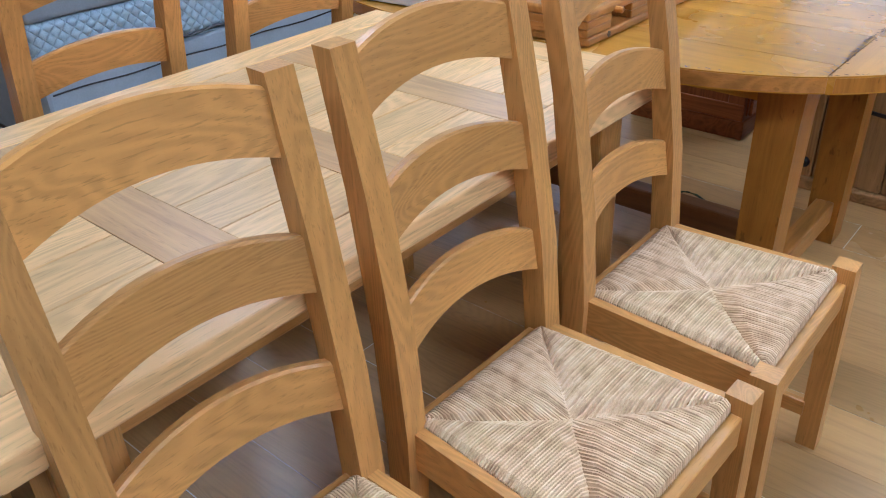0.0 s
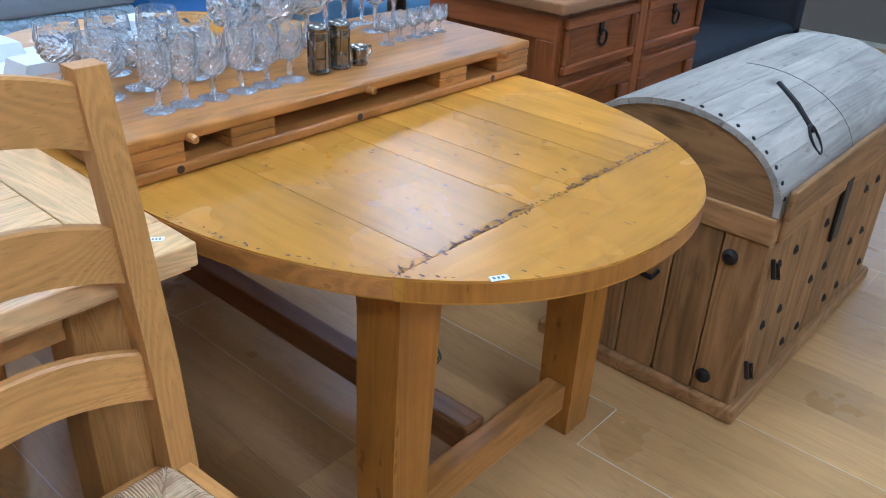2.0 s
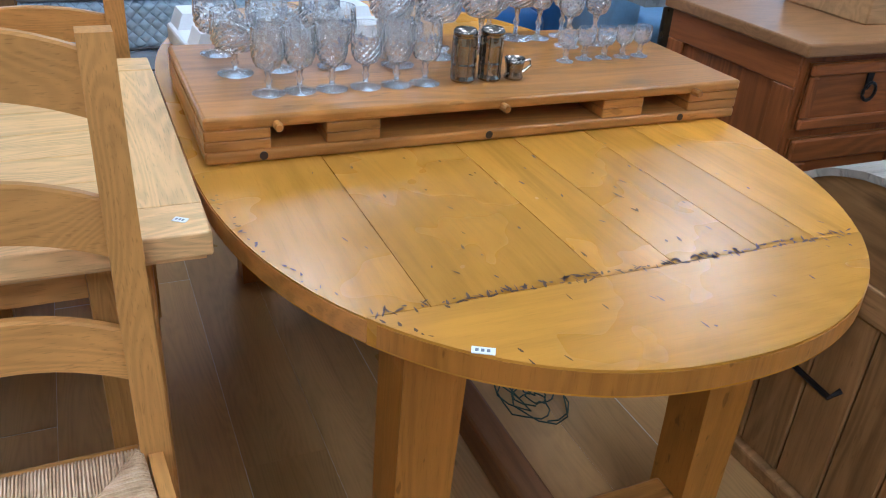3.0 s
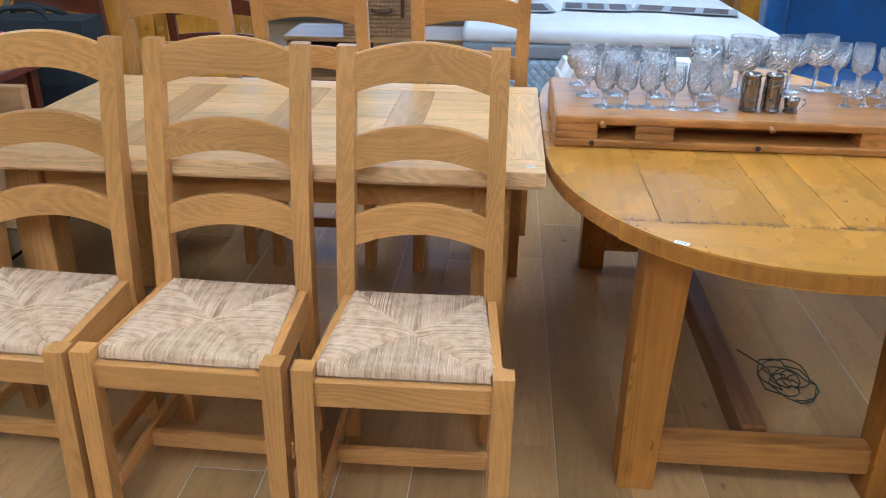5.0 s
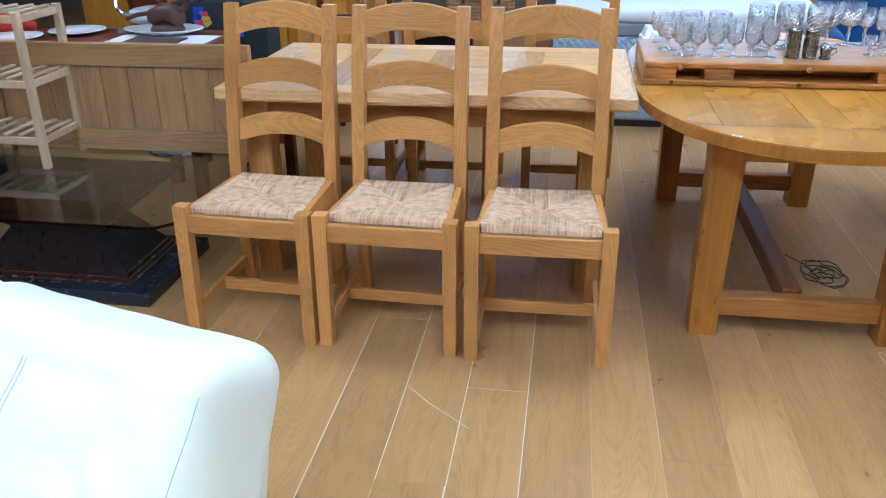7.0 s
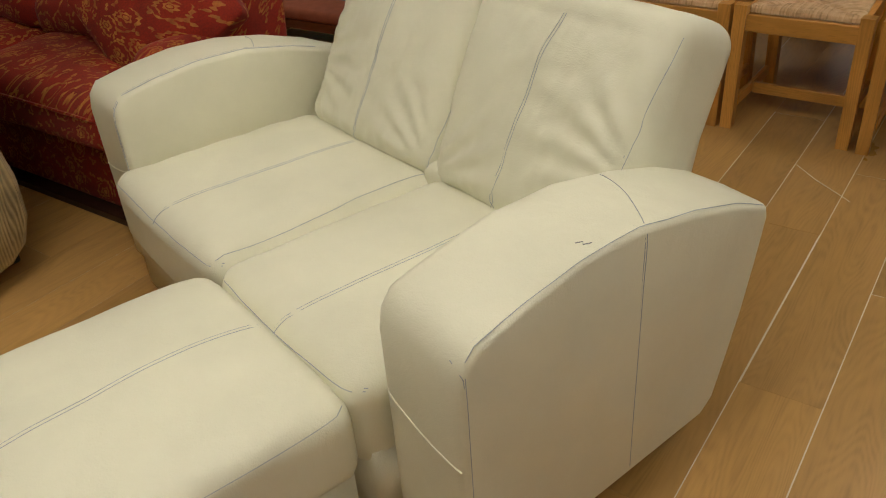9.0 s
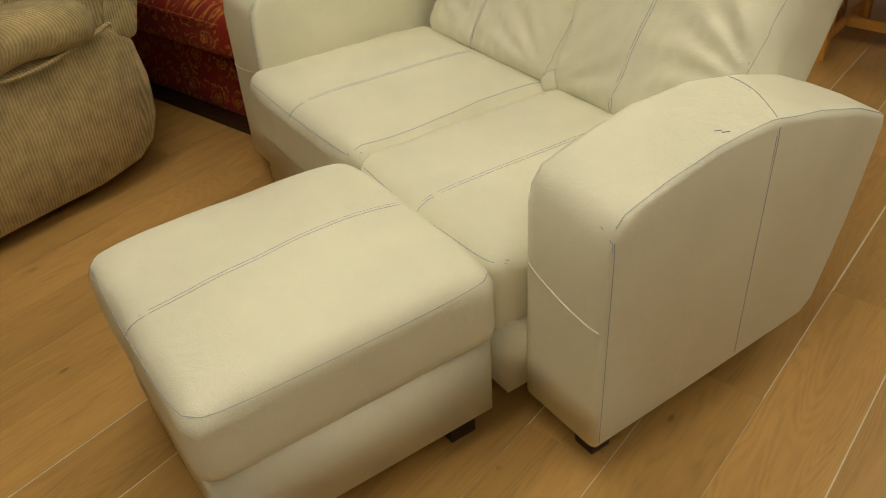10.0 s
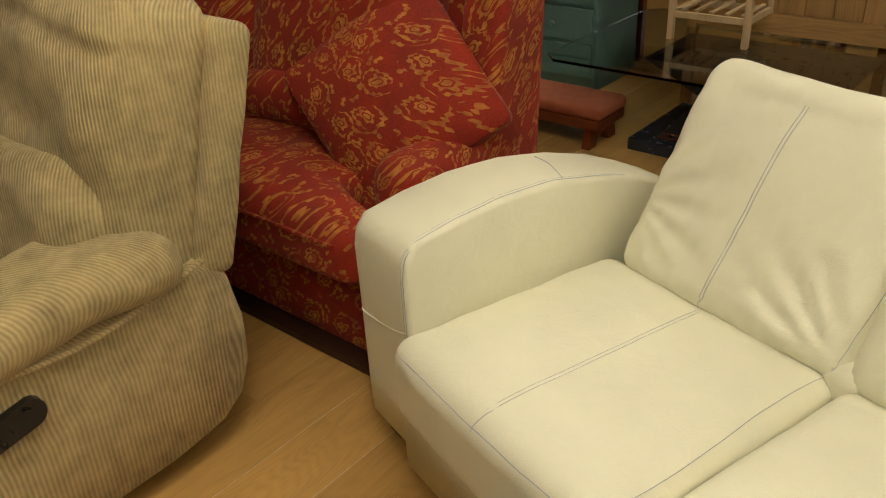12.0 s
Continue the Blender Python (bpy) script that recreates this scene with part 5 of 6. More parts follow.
# ---- corduroy recliner, facing +x ----
def recliner():
    r = thing("recliner", "beige corduroy recliner armchair with black side lever", "armchair", pose(0, 0, 0))
    yo = -0.845
    # side panel with a rounded lower back corner
    out = [(1.74, 0.13), (1.80, 0.08), (1.95, 0.05), (2.5, 0.045), (2.56, 0.09), (2.58, 0.45), (2.5, 0.5), (2.2, 0.52), (1.95, 0.535), (1.84, 0.545), (1.76, 0.53), (1.715, 0.47), (1.70, 0.36), (1.705, 0.22)]
    for y0, y1 in ((yo - 0.2, yo), (-1.76, -1.56)):
        secs = []
        for q, ins in ((0, 0.03), (0.06, 0.012), (0.2, 0.0), (0.8, 0.0), (0.94, 0.012), (1, 0.03)):
            ring = []
            for x, z in out:
                d = Vector((x - 2.1, z - 0.3))
                k = 1 - ins / d.length
                ring.append(Vector((2.1 + d.x * k, y0 + (y1 - y0) * q + 0.02 * math.sin(math.pi * min(max((z - 0.05) / 0.5, 0), 1)) * (q - 0.5) * 2, 0.3 + d.y * k)))
            fine = []
            for i in range(len(ring)):
                a, b = ring[i], ring[(i + 1) % len(ring)]
                fine += [a, a.lerp(b, 0.33), a.lerp(b, 0.66)]
            secs.append([tuple(p + Vector((0, 0.006 * noise.noise(p * 8), 0.004 * noise.noise(p * 6)))) for p in fine])
        panel = part("side_panel", loft(secs), cord, r, smooth=True)
        # padded arm that overhangs the panel
        yc = (y0 + y1) / 2 + (0.035 if y0 > -1.2 else -0.035)

        def warp(v, yc=yc):
            q = v.copy()
            s = (v.x + 0.36) / 0.72
            q.z += 0.025 * math.sin(math.pi * min(max(s * 1.15, 0), 1)) - 0.10 * max(s - 0.35, 0)
            q.z += crumple(v, 0.012, 7, 2.0)
            q.y += crumple(v, 0.012, 6, 7.0)
            return q + Vector((2.195, yc, 0.575))
        part("arm_pad", cushion((0.36, 0.125, 0.075), 0.07, 14, warp), cord, r, smooth=True)
        line = []
        for k in range(26):
            s = k / 25
            line.append((1.80 + 0.72 * s, (yo + 0.026) if y0 > -1.2 else -1.786, 0.558 - 0.055 * math.sin(math.pi * min(s * 1.15, 1))))
        part("piping", tube(smooth_line(line[::5] + [line[-1]]), 0.008), cord, r)
    # lever
    turn = [math.pi / 2 + k * math.pi / 8 for k in range(9)]
    lever = [(2.232 + 0.028 * math.cos(a), 0.412 + 0.033 * math.sin(a)) for a in turn] + [(2.37 - 0.028 * math.cos(a), 0.385 - 0.033 * math.sin(a)) for a in turn]
    lv = part("recline_lever", prism(lever, "y", yo + 0.004, yo + 0.022, 0.006, 2), black_lacquer, r, "black plastic lever")
    part("lever_cup", moved(lathe([(0.0, 0), (0.018, 0.001), (0.02, 0.004)], steps=14), pose(2.245, yo + 0.0225, 0.41, -90)), black_lacquer, lv)
    # seat, back
    def seat_warp(v):
        q = v.copy()
        q.z += 0.05 * (1 - (v.y / 0.36) ** 4) * max(v.z, 0) / 0.1 + crumple(v, 0.015, 6, 1.0)
        return q + Vector((2.25, -1.305, 0.42))
    part("seat_cushion", cushion((0.4, 0.27, 0.1), 0.07, 14, seat_warp), cord_back, r, smooth=True)
    lean = pose(1.79, -1.285, 0.79, 0, -16)

    def back_warp(v):
        w = v.z / 0.36
        q = v.copy()
        fr = max(v.x, 0) / 0.12
        q.x += fr * (0.05 * (1 - (v.y / 0.45) ** 4) * (1 + 0.3 * math.sin(w * 5))) + fr * crumple(v, 0.035, 5, 6.0) + fr * crumple(v, 0.012, 13, 2.0)
        # gathered folds below the rounded top
        q.x += fr * 0.016 * math.sin(v.z * 70 + 3 * v.y) * max(0, 1 - abs(v.z - 0.26) / 0.07)
        q.z += crumple(v, 0.04, 6, 3.0) * max(w, 0) - 0.05 * max(w, 0) * (v.y / 0.42) ** 2
        q += Vector((0, 1, 0)) * crumple(v, 0.005, 7, 5.0)
        return lean @ q
    part("back_cushion", cushion((0.12, 0.415, 0.37), 0.09, 26, back_warp), cord_back, r, smooth=True)
    low = pose(1.985, -1.255, 0.625, 0, -14)

    def roll_warp(v):
        q = v.copy()
        q.x += crumple(v, 0.025, 6, 4.0)
        q.z += crumple(v, 0.03, 5, 9.0) + 0.06 * (1 - (v.y / 0.34) ** 2) * (1 if v.z > 0 else 0.3)
        return low @ q
    part("lumbar_pad", cushion((0.10, 0.35, 0.135), 0.09, 16, roll_warp), cord_back, r, smooth=True)
    lean2 = pose(1.665, -1.285, 0.76, 0, -17)
    part("back_shell", cushion((0.05, 0.445, 0.29), 0.03, 10, lambda v: lean2 @ (v + Vector((0, crumple(v, 0.008, 8), 0)))), cord_back, r, smooth=True)
    part("footrest", cushion((0.05, 0.3, 0.16), 0.04, 8, lambda v: v + Vector((2.66, -1.305, 0.29))), cord, r, smooth=True)
    part("underframe", box(1.72, 2.5, -1.6, -1.0, 0.0, 0.12, 0.01), black_lacquer, r)
    return r


recliner()


# ---- red floral sofa, facing +x ----
def red_sofa():
    s = thing("red_sofa", "red and gold floral upholstered high-backed sofa", "sofa", pose(0, 0, 0))
    xf, xb, y1, y0 = 1.425, 0.64, -0.675, -2.6
    part("base", cushion(((xf - xb) / 2 - 0.045, (y1 - y0) / 2 - 0.01, 0.14), 0.02, 8, lambda v: v + Vector(((xf + xb) / 2 - 0.035, (y0 + y1) / 2, 0.165))), red_floral, s, smooth=True)
    part("skirt", box(xb + 0.05, xf - 0.03, y0 + 0.03, y1 - 0.03, 0.0, 0.03, 0.004), dark_wood_and_recess, s)
    for k in range(2):
        yc = -0.93 - 0.36 - k * 0.72

        def warp(v, yc=yc, k=k):
            q = v.copy()
            t = max(v.z, 0) / 0.085
            q.z += t * 0.06 * (1 - (v.x / 0.33) ** 4) * (1 - (v.y / 0.37) ** 4) + crumple(v, 0.012, 6, k + 2.0)
            out = v.y if k == 0 else -v.y
            if out > 0:
                q.y += (0.21 if k == 0 else -0.21) * out / 0.358 * min(max((v.x - 0.13) / 0.07, 0), 1)
            return q + Vector((1.12, yc, 0.39))
        cu = part("seat_cushion", cushion((0.325, 0.358, 0.085), 0.05, 14, warp), red_floral, s, smooth=True)
        part("piping", tube(smooth_line([(1.442, yc - 0.33, 0.435), (1.447, yc - 0.15, 0.44), (1.447, yc + 0.15, 0.44), (1.442, yc + (0.5 if k == 0 else 0.33), 0.435)]), 0.006), red_floral, cu)
        lean = pose(0.86, yc, 0.72, 0, -14)

        def bwarp(v, k=k, lean=lean):
            q = v.copy()
            q.x += max(v.x, 0) / 0.1 * (0.06 * (1 - (v.y / 0.37) ** 4)) + crumple(v, 0.02, 5, k + 8.0)
            return lean @ q
        part("back_cushion", cushion((0.1, 0.36, 0.27), 0.08, 12, bwarp), red_floral, s, smooth=True)

        def rwarp(v, k=k, yc=yc):
            q = v.copy()
            q.z += 0.04 * (1 - (v.y / 0.36) ** 2) + crumple(v, 0.02, 6, k + 3.0)
            return q + Vector((0.985, yc, 0.565 + 0.02 * k))
        part("lumbar_cushion", cushion((0.105, 0.352, 0.10), 0.085, 12, rwarp), red_floral, s, smooth=True)
    # rolled arm and tall side wing
    for a, b in ((y1 - 0.20, y1), (y0, y0 + 0.20)):
        part("arm", cushion((0.27, 0.1, 0.2), 0.085, 12, lambda v, a=a, b=b: v + Vector((0.97, (a + b) / 2, 0.405 - 0.05 * max(v.x, 0) + crumple(v, 0.01, 6)))), red_floral, s, smooth=True)
        part("wing", cushion((0.14, 0.075, 0.42), 0.04, 10, lambda v, a=a, b=b: Vector((0.765 + v.x * (1.0 + 0.25 * (-v.z / 0.42)) - 0.06 * (v.z / 0.42), (a + b) / 2 + 0.02 * (1 if a > -1.5 else -1) + v.y, 0.62 + v.z))), red_floral, s, smooth=True)
    part("back_board", cushion((0.06, (y1 - y0) / 2 - 0.02, 0.46), 0.035, 8, lambda v: Vector((0.70 - 0.05 * v.z / 0.46 + v.x, (y0 + y1) / 2 + v.y, 0.56 + v.z))), red_floral, s, smooth=True)
    return s


red_sofa()
scat = thing("scatter_cushion", "red and gold floral scatter cushion leaning on the arm", "cushion", look((1.0, -0.95, 0.68), (0.25, -1.27, 0.25), 38))


def pillow_warp(v):
    u, w = v.x / 0.255, v.y / 0.255
    q = v.copy()
    q.z *= max(0.12, (1 - u ** 2 * 0.92) * (1 - w ** 2 * 0.92)) ** 0.5 * 1.15
    return q + Vector((0, 0, crumple(v, 0.008, 8)))


part("pillow", cushion((0.255, 0.255, 0.09), 0.03, 14, pillow_warp), red_floral, scat, smooth=True)


# ---- glass coffee table ----
def glass_table():
    t = thing("coffee_table", "glass coffee table on a black lacquer pedestal", "coffee table", pose(0, 0, 0))
    x0, x1, y0, y1, z = -1.36, -0.315, -1.32, 0.17, 0.415
    c = 0.07
    out = [(x0, y0 + c), (x0 + c, y0), (x1 - c, y0), (x1, y0 + c), (x1, y1 - c), (x1 - c, y1), (x0 + c, y1), (x0, y1 - c)]
    top = part("top", prism(out, "z", z - 0.012, z, 0.002, 2), grass_glass, t, "thick clear glass top with clipped corners")
    part("base_plate", box(-1.05, -0.49, -0.96, -0.06, 0.0, 0.055, 0.006), navy_lacquer, t, "blue-black floor plate")
    part("pedestal", soften(loft([square(-0.77, -0.51, 0.056, 0.2, 0.34), square(-0.77, -0.51, 0.23, 0.1, 0.2), square(-0.77, -0.51, z - 0.013, 0.24, 0.42)]), 0.004), black_lacquer, t)
    for k in range(3):
        part("trim", soften(loft([square(-0.77, -0.51, 0.0555 + 0.016 * k, 0.203 - 0.012 * k, 0.343 - 0.012 * k), square(-0.77, -0.51, 0.060 + 0.016 * k, 0.201 - 0.012 * k, 0.341 - 0.012 * k)]), 0.001, 1), brass, t, "thin brass trim line")
    return t


glass_table()
stand = thing("shelf_stand", "small pale wooden slatted shelf stand", "shelf", pose(0, 0, 0.416))
for x in (-0.85, -1.12):
    for y in (-0.965, -0.62):
        part("post", box(x - 0.014, x + 0.014, y - 0.014, y + 0.014, 0.0, 0.62, 0.003), birch, stand)
for z in (0.1, 0.33, 0.58):
    for x in (-0.85, -1.12):
        part("rail", box(x - 0.009, x + 0.009, -0.95, -0.635, z, z + 0.028, 0.002), birch, stand)
    for k in range(5):
        y = -0.93 + k * 0.07
        part("slat", box(-1.11, -0.86, y - 0.009, y + 0.009, z + 0.0285, z + 0.038, 0.002), birch, stand)
    for y in (-0.965, -0.62):
        part("rail", box(-1.105, -0.865, y - 0.008, y + 0.008, z, z + 0.028, 0.002), birch, stand)

# oak headboard standing behind the glass table
hb = thing("headboard", "plain oak headboard with vertical tongued boards", "headboard", pose(0, 0, 0))
HX = -1.10
part("top_rail", box(HX - 0.04, HX, -1.0, 0.19, 0.785, 0.88, 0.005), panel_oak["y"], hb)
part("bottom_rail", box(HX - 0.034, HX - 0.002, -0.95, 0.125, 0.425, 0.515, 0.004), panel_oak["y"], hb)
for k in range(9):
    a = -0.95 + k * 0.1195
    part("board", box(HX - 0.028, HX - 0.012, a + 0.001, a + 0.1185, 0.5155, 0.7845, 0.003, segments=1), panel_oak["z"], hb)
for a, b in ((-1.0, -0.951), (0.126, 0.18)):
    part("post", box(HX - 0.038, HX - 0.001, a, b, 0.0, 0.7845, 0.004), panel_oak["z"], hb)

# salmon bench and teal drawers
bench = thing("bench", "low dark wood bench with a salmon padded seat", "bench", pose(0, 0, 0))
part("seat_pad", cushion((0.13, 0.52, 0.03), 0.025, 8, lambda v: v + Vector((-0.50, -1.56, 0.175))), salmon, bench, smooth=True)
part("rail", box(-0.62, -0.38, -2.07, -1.05, 0.095, 0.1448, 0.006), mahogany["y"], bench)
for y in (-1.11, -2.0):
    part("end_leg", prism([(-0.62, 0.0), (-0.56, 0.0), (-0.54, 0.05), (-0.46, 0.05), (-0.44, 0.0), (-0.38, 0.0), (-0.40, 0.094), (-0.60, 0.094)], "y", y - 0.02, y + 0.02, 0.004, 1), mahogany["z"], bench)


def teal_chest():
    xf, xb, y0, y1, zt = -1.06, -1.52, -2.4, -1.47, 1.05
    c = thing("chest_of_drawers", "teal painted chest of drawers", "chest of drawers", pose(0, 0, 0))
    part("carcass", box(xb, xf - 0.012, y0, y1, 0.06, zt - 0.025, 0.005), teal, c)
    part("top", box(xb - 0.01, xf + 0.02, y0 - 0.015, y1 + 0.015, zt - 0.0245, zt, 0.006), teal, c)
    part("plinth", box(xb + 0.02, xf - 0.03, y0 + 0.01, y1 - 0.01, 0.0, 0.0595, 0.003), teal, c)
    h = (zt - 0.025 - 0.08) / 5
    for k in range(5):
        d = part("drawer", box(xf - 0.0115, xf + 0.006, y0 + 0.02, y1 - 0.02, 0.08 + k * h, 0.08 + (k + 1) * h - 0.018, 0.004), teal, c)
        for y in (y0 + 0.25, y1 - 0.25):
            part("knob", moved(lathe([(0.008, 0), (0.016, 0.014), (0.008, 0.022)], steps=10), pose(xf + 0.0065, y, 0.08 + (k + 0.45) * h, 0, 90, 0)), teal, d)


teal_chest()


# ---- beds ----
def bed():
    b = thing("divan_bed", "double divan bed base in blue-grey cloth", "bed", pose(0, 0, 0))
    xf, xb, y0, y1 = -3.27, -5.2, 0.75, 3.02
    y0 = 1.36
    part("base", box(xb, xf, y0, y1, 0.04, 0.37, 0.02), blue_grey, b)
    part("plinth", box(xb + 0.05, xf - 0.01, y0 + 0.03, y1 - 0.03, 0, 0.0395, 0), black_lacquer, b)
    m1 = thing("quilted_mattress", "pale blue quilted mattress under the white one", "mattress", pose(0, 0, 0))

    def quilt(v):
        q = v.copy()
        a, c = (v.y + v.z) * 42, (v.y - v.z) * 42
        q.x += max(v.x, 0) / 0.96 * 0.006 * abs(math.sin(a) * math.sin(c)) ** 0.5
        return q + Vector(((xf + xb) / 2, (y0 + y1) / 2, 0.475))
    part("body", cushion(((xf - xb) / 2, (y1 - y0) / 2, 0.1), 0.03, 60, quilt), quilt_cloth, m1, smooth=True)
    part("piping", tube([(xf + 0.008, y0 + 0.03 + (y1 - y0 - 0.06) * k / 30, 0.382 + 0.006 * math.sin(k * 0.9)) for k in range(31)], 0.006), black_lacquer, m1, "dark piping along the lower edge")
    part("piping", tube([(xf + 0.001, y0 + 0.03 + (y1 - y0 - 0.06) * k / 30, 0.29 + 0.004 * math.sin(k * 0.7)) for k in range(31)], 0.004), black_lacquer, b, "dark piping round the base")
    m2 = thing("white_mattress", "white-topped mattress with a grey border", "mattress", pose(0, 0, 0))
    part("border", cushion(((xf - xb) / 2, (y1 - y0) / 2, 0.04), 0.02, 10, lambda v: v + Vector(((xf + xb) / 2, (y0 + y1) / 2, 0.617))), grey_cloth, m2, smooth=True)
    part("top", cushion(((xf - xb) / 2 + 0.004, (y1 - y0) / 2 + 0.004, 0.045), 0.04, 14, lambda v: v + Vector(((xf + xb) / 2, (y0 + y1) / 2, 0.70 + crumple(v, 0.008, 3)))), white_cloth, m2, smooth=True)
    tag = tagged(part("mattress_label", box(-3.258, -3.252, 2.11, 2.2, 0.52, 0.555, 0.002), paper), "white and blue mattress label", "label")
    part("stripe", box(-3.2515, -3.2505, 2.17, 2.19, 0.515, 0.56, 0), blue_felt, tag)
    return b


bed()
for x, y, w, d, a, n in ((-4.05, 2.14, 0.42, 0.30, -4, 3), (-4.0, 2.66, 0.60, 0.26, -14, 3), (-3.95, 1.72, 0.28, 0.34, 6, 2)):
    sheet = tagged(part("photo_sleeve", box(-d / 2, d / 2, -w / 2, w / 2, 0, 0.004, 0.001), plastic_film), "clear plastic sleeve of brown printed photographs on the bed", "brochure", "photo sleeves on the bed")
    sheet.matrix_basis = pose(x, y, 0.756, 0, 0, a)
    for k in range(n):
        part("print", box(-d * 0.4, d * 0.4, -w * 0.46 + k * w * 0.95 / n, -w * 0.46 + (k + 0.75) * w * 0.95 / n, 0.0042, 0.0052, 0), photo, sheet)


# ---- blue seats beyond the oval table ----
def wing_chair(m, cloth, label, tufts=False):
    w = thing("wing_chair", label, "armchair", m)
    part("seat", cushion((0.32, 0.3, 0.12), 0.06, 10, lambda v: v + Vector((0.02, 0, 0.36))), cloth, w, smooth=True)

    def bw(v):
        q = v.copy()
        q.x += -0.15 * v.z + 0.08 * abs(v.y / 0.4) ** 2.5
        if tufts:
            q.x -= 0.015 * abs(math.sin(v.y * 22) * math.sin(v.z * 22)) * (1 if v.x > 0 else 0)
        return q + Vector((-0.3, 0, 0.72))
    part("back", cushion((0.08, 0.41, 0.42), 0.07, 22 if tufts else 12, bw), cloth, w, smooth=True)
    for s in (-1, 1):
        part("arm", cushion((0.33, 0.075, 0.17), 0.07, 8, lambda v, s=s: v + Vector((0.0, 0.36 * s, 0.44))), cloth, w, smooth=True)
        part("wing", cushion((0.16, 0.06, 0.26), 0.05, 8, lambda v, s=s: v + Vector((-0.22 - 0.12 * v.z, 0.37 * s, 0.82))), cloth, w, smooth=True)
    for x in (-0.26, 0.26):
        for y in (-0.3, 0.3):
            part("leg", lathe([(0.016, 0), (0.024, 0.1), (0.03, 0.242)], steps=10, cx=x, cy=y), dark_wood_and_recess, w)
    return w


wing_chair(pose(-3.6, 3.47, 0, 0, 0, -8), blue_velvet, "royal blue velvet wing armchair")
wing_chair(pose(-3.3, 4.5, 0, 0, 0, -12), pale_blue, "pale blue buttoned armchair", True)
st = thing("stone_table", "small side table with a grey stone top", "side table", pose(-2.46, 3.86, 0))
part("top", soften(prism([(-0.3, -0.38), (0.3, -0.38), (0.3, 0.38), (-0.3, 0.38)], "z", 0.76, 0.79), 0.004), stone_top, st)
part("column", lathe([(0.2, 0), (0.2, 0.03), (0.05, 0.08), (0.045, 0.7), (0.12, 0.759)], steps=16), black_lacquer, st, smooth=True)
dk = thing("leather_sofa", "charcoal leather sofa standing behind the trunk", "sofa", pose(-1.85, 5.35, 0, 0, 0, 0))
part("base", cushion((0.42, 0.95, 0.2), 0.06, 8, lambda v: v + Vector((0, 0, 0.21))), navy_cloth, dk, smooth=True)
part("back", cushion((0.12, 0.95, 0.25), 0.08, 8, lambda v: v + Vector((-0.3, 0, 0.66))), navy_cloth, dk, smooth=True)
for s in (-1, 1):
    part("arm", cushion((0.42, 0.12, 0.26), 0.08, 8, lambda v, s=s: v + Vector((0, 0.85 * s, 0.47))), navy_cloth, dk, smooth=True)


# ---- clutter behind the pale table ----
def tote():
    b = thing("tote_bag", "black cloth tote bag with bright felt flowers", "bag", pose(-1.98, -0.26, 0.501, 0, 0, 4))
    part("body", soften(loft([square(0, 0, 0, 0.11, 0.22), square(0, 0, 0.2, 0.12, 0.235), square(0, 0, 0.44, 0.10, 0.24)]), 0.02, 3), bag_black, b)
    for s in (-1, 1):
        part("handle", tube(smooth_line([(0.09 * s, -0.12, 0.43), (0.06 * s, -0.07, 0.475), (0.03 * s, 0.05, 0.47), (0.09 * s, 0.12, 0.43)]), 0.012), bag_black, b)
    for y, z, m in ((-0.10, 0.335, pink_felt), (-0.075, 0.375, pink_felt), (0.055, 0.345, pink_felt), (-0.065, 0.352, yellow_felt), (-0.105, 0.362, blue_felt)):
        fb = bmesh.new()
        for k in range(5):
            a = k * 1.2566
            lathe([(0.013, 0), (0.013, 0.004)], fb, 8, 0.016 * math.cos(a), 0.016 * math.sin(a))
        part("felt_flower", moved(fb, pose(0.123 - 0.083 * (z - 0.2), y, z, 0, 90, 0)), m, b)
    for y, z in ((-0.10, 0.40), (0.095, 0.30)):
        part("felt_bird", moved(box(-0.02, 0.02, -0.025, 0.025, 0, 0.004, 0.001), pose(0.123 - 0.083 * (z - 0.2), y, z, 0, 90, 0)), blue_felt, b)


def plain_table(name, label, x0, x1, y0, y1, z, m, cat="table", thick=0.03, leg=0.05):
    t = thing(name, label, cat, pose(0, 0, 0))
    part("top", box(x0, x1, y0, y1, z - thick, z, 0.004), m["y"], t)
    for x in (x0 + leg, x1 - leg):
        for y in (y0 + leg, y1 - leg):
            part("leg", box(x - leg / 2, x + leg / 2, y - leg / 2, y + leg / 2, 0, z - thick - 0.0005, 0.003), m["z"], t)
    for y in (y0 + leg, y1 - leg):
        part("apron", box(x0 + 1.6 * leg, x1 - 1.6 * leg, y - 0.01, y + 0.01, z - thick - 0.08, z - thick - 0.0005, 0.002), m["x"], t)
    for x in (x0 + leg, x1 - leg):
        part("apron", box(x - 0.01, x + 0.01, y0 + 1.6 * leg, y1 - 1.6 * leg, z - thick - 0.08, z - thick - 0.0005, 0.002), m["y"], t)
    return t


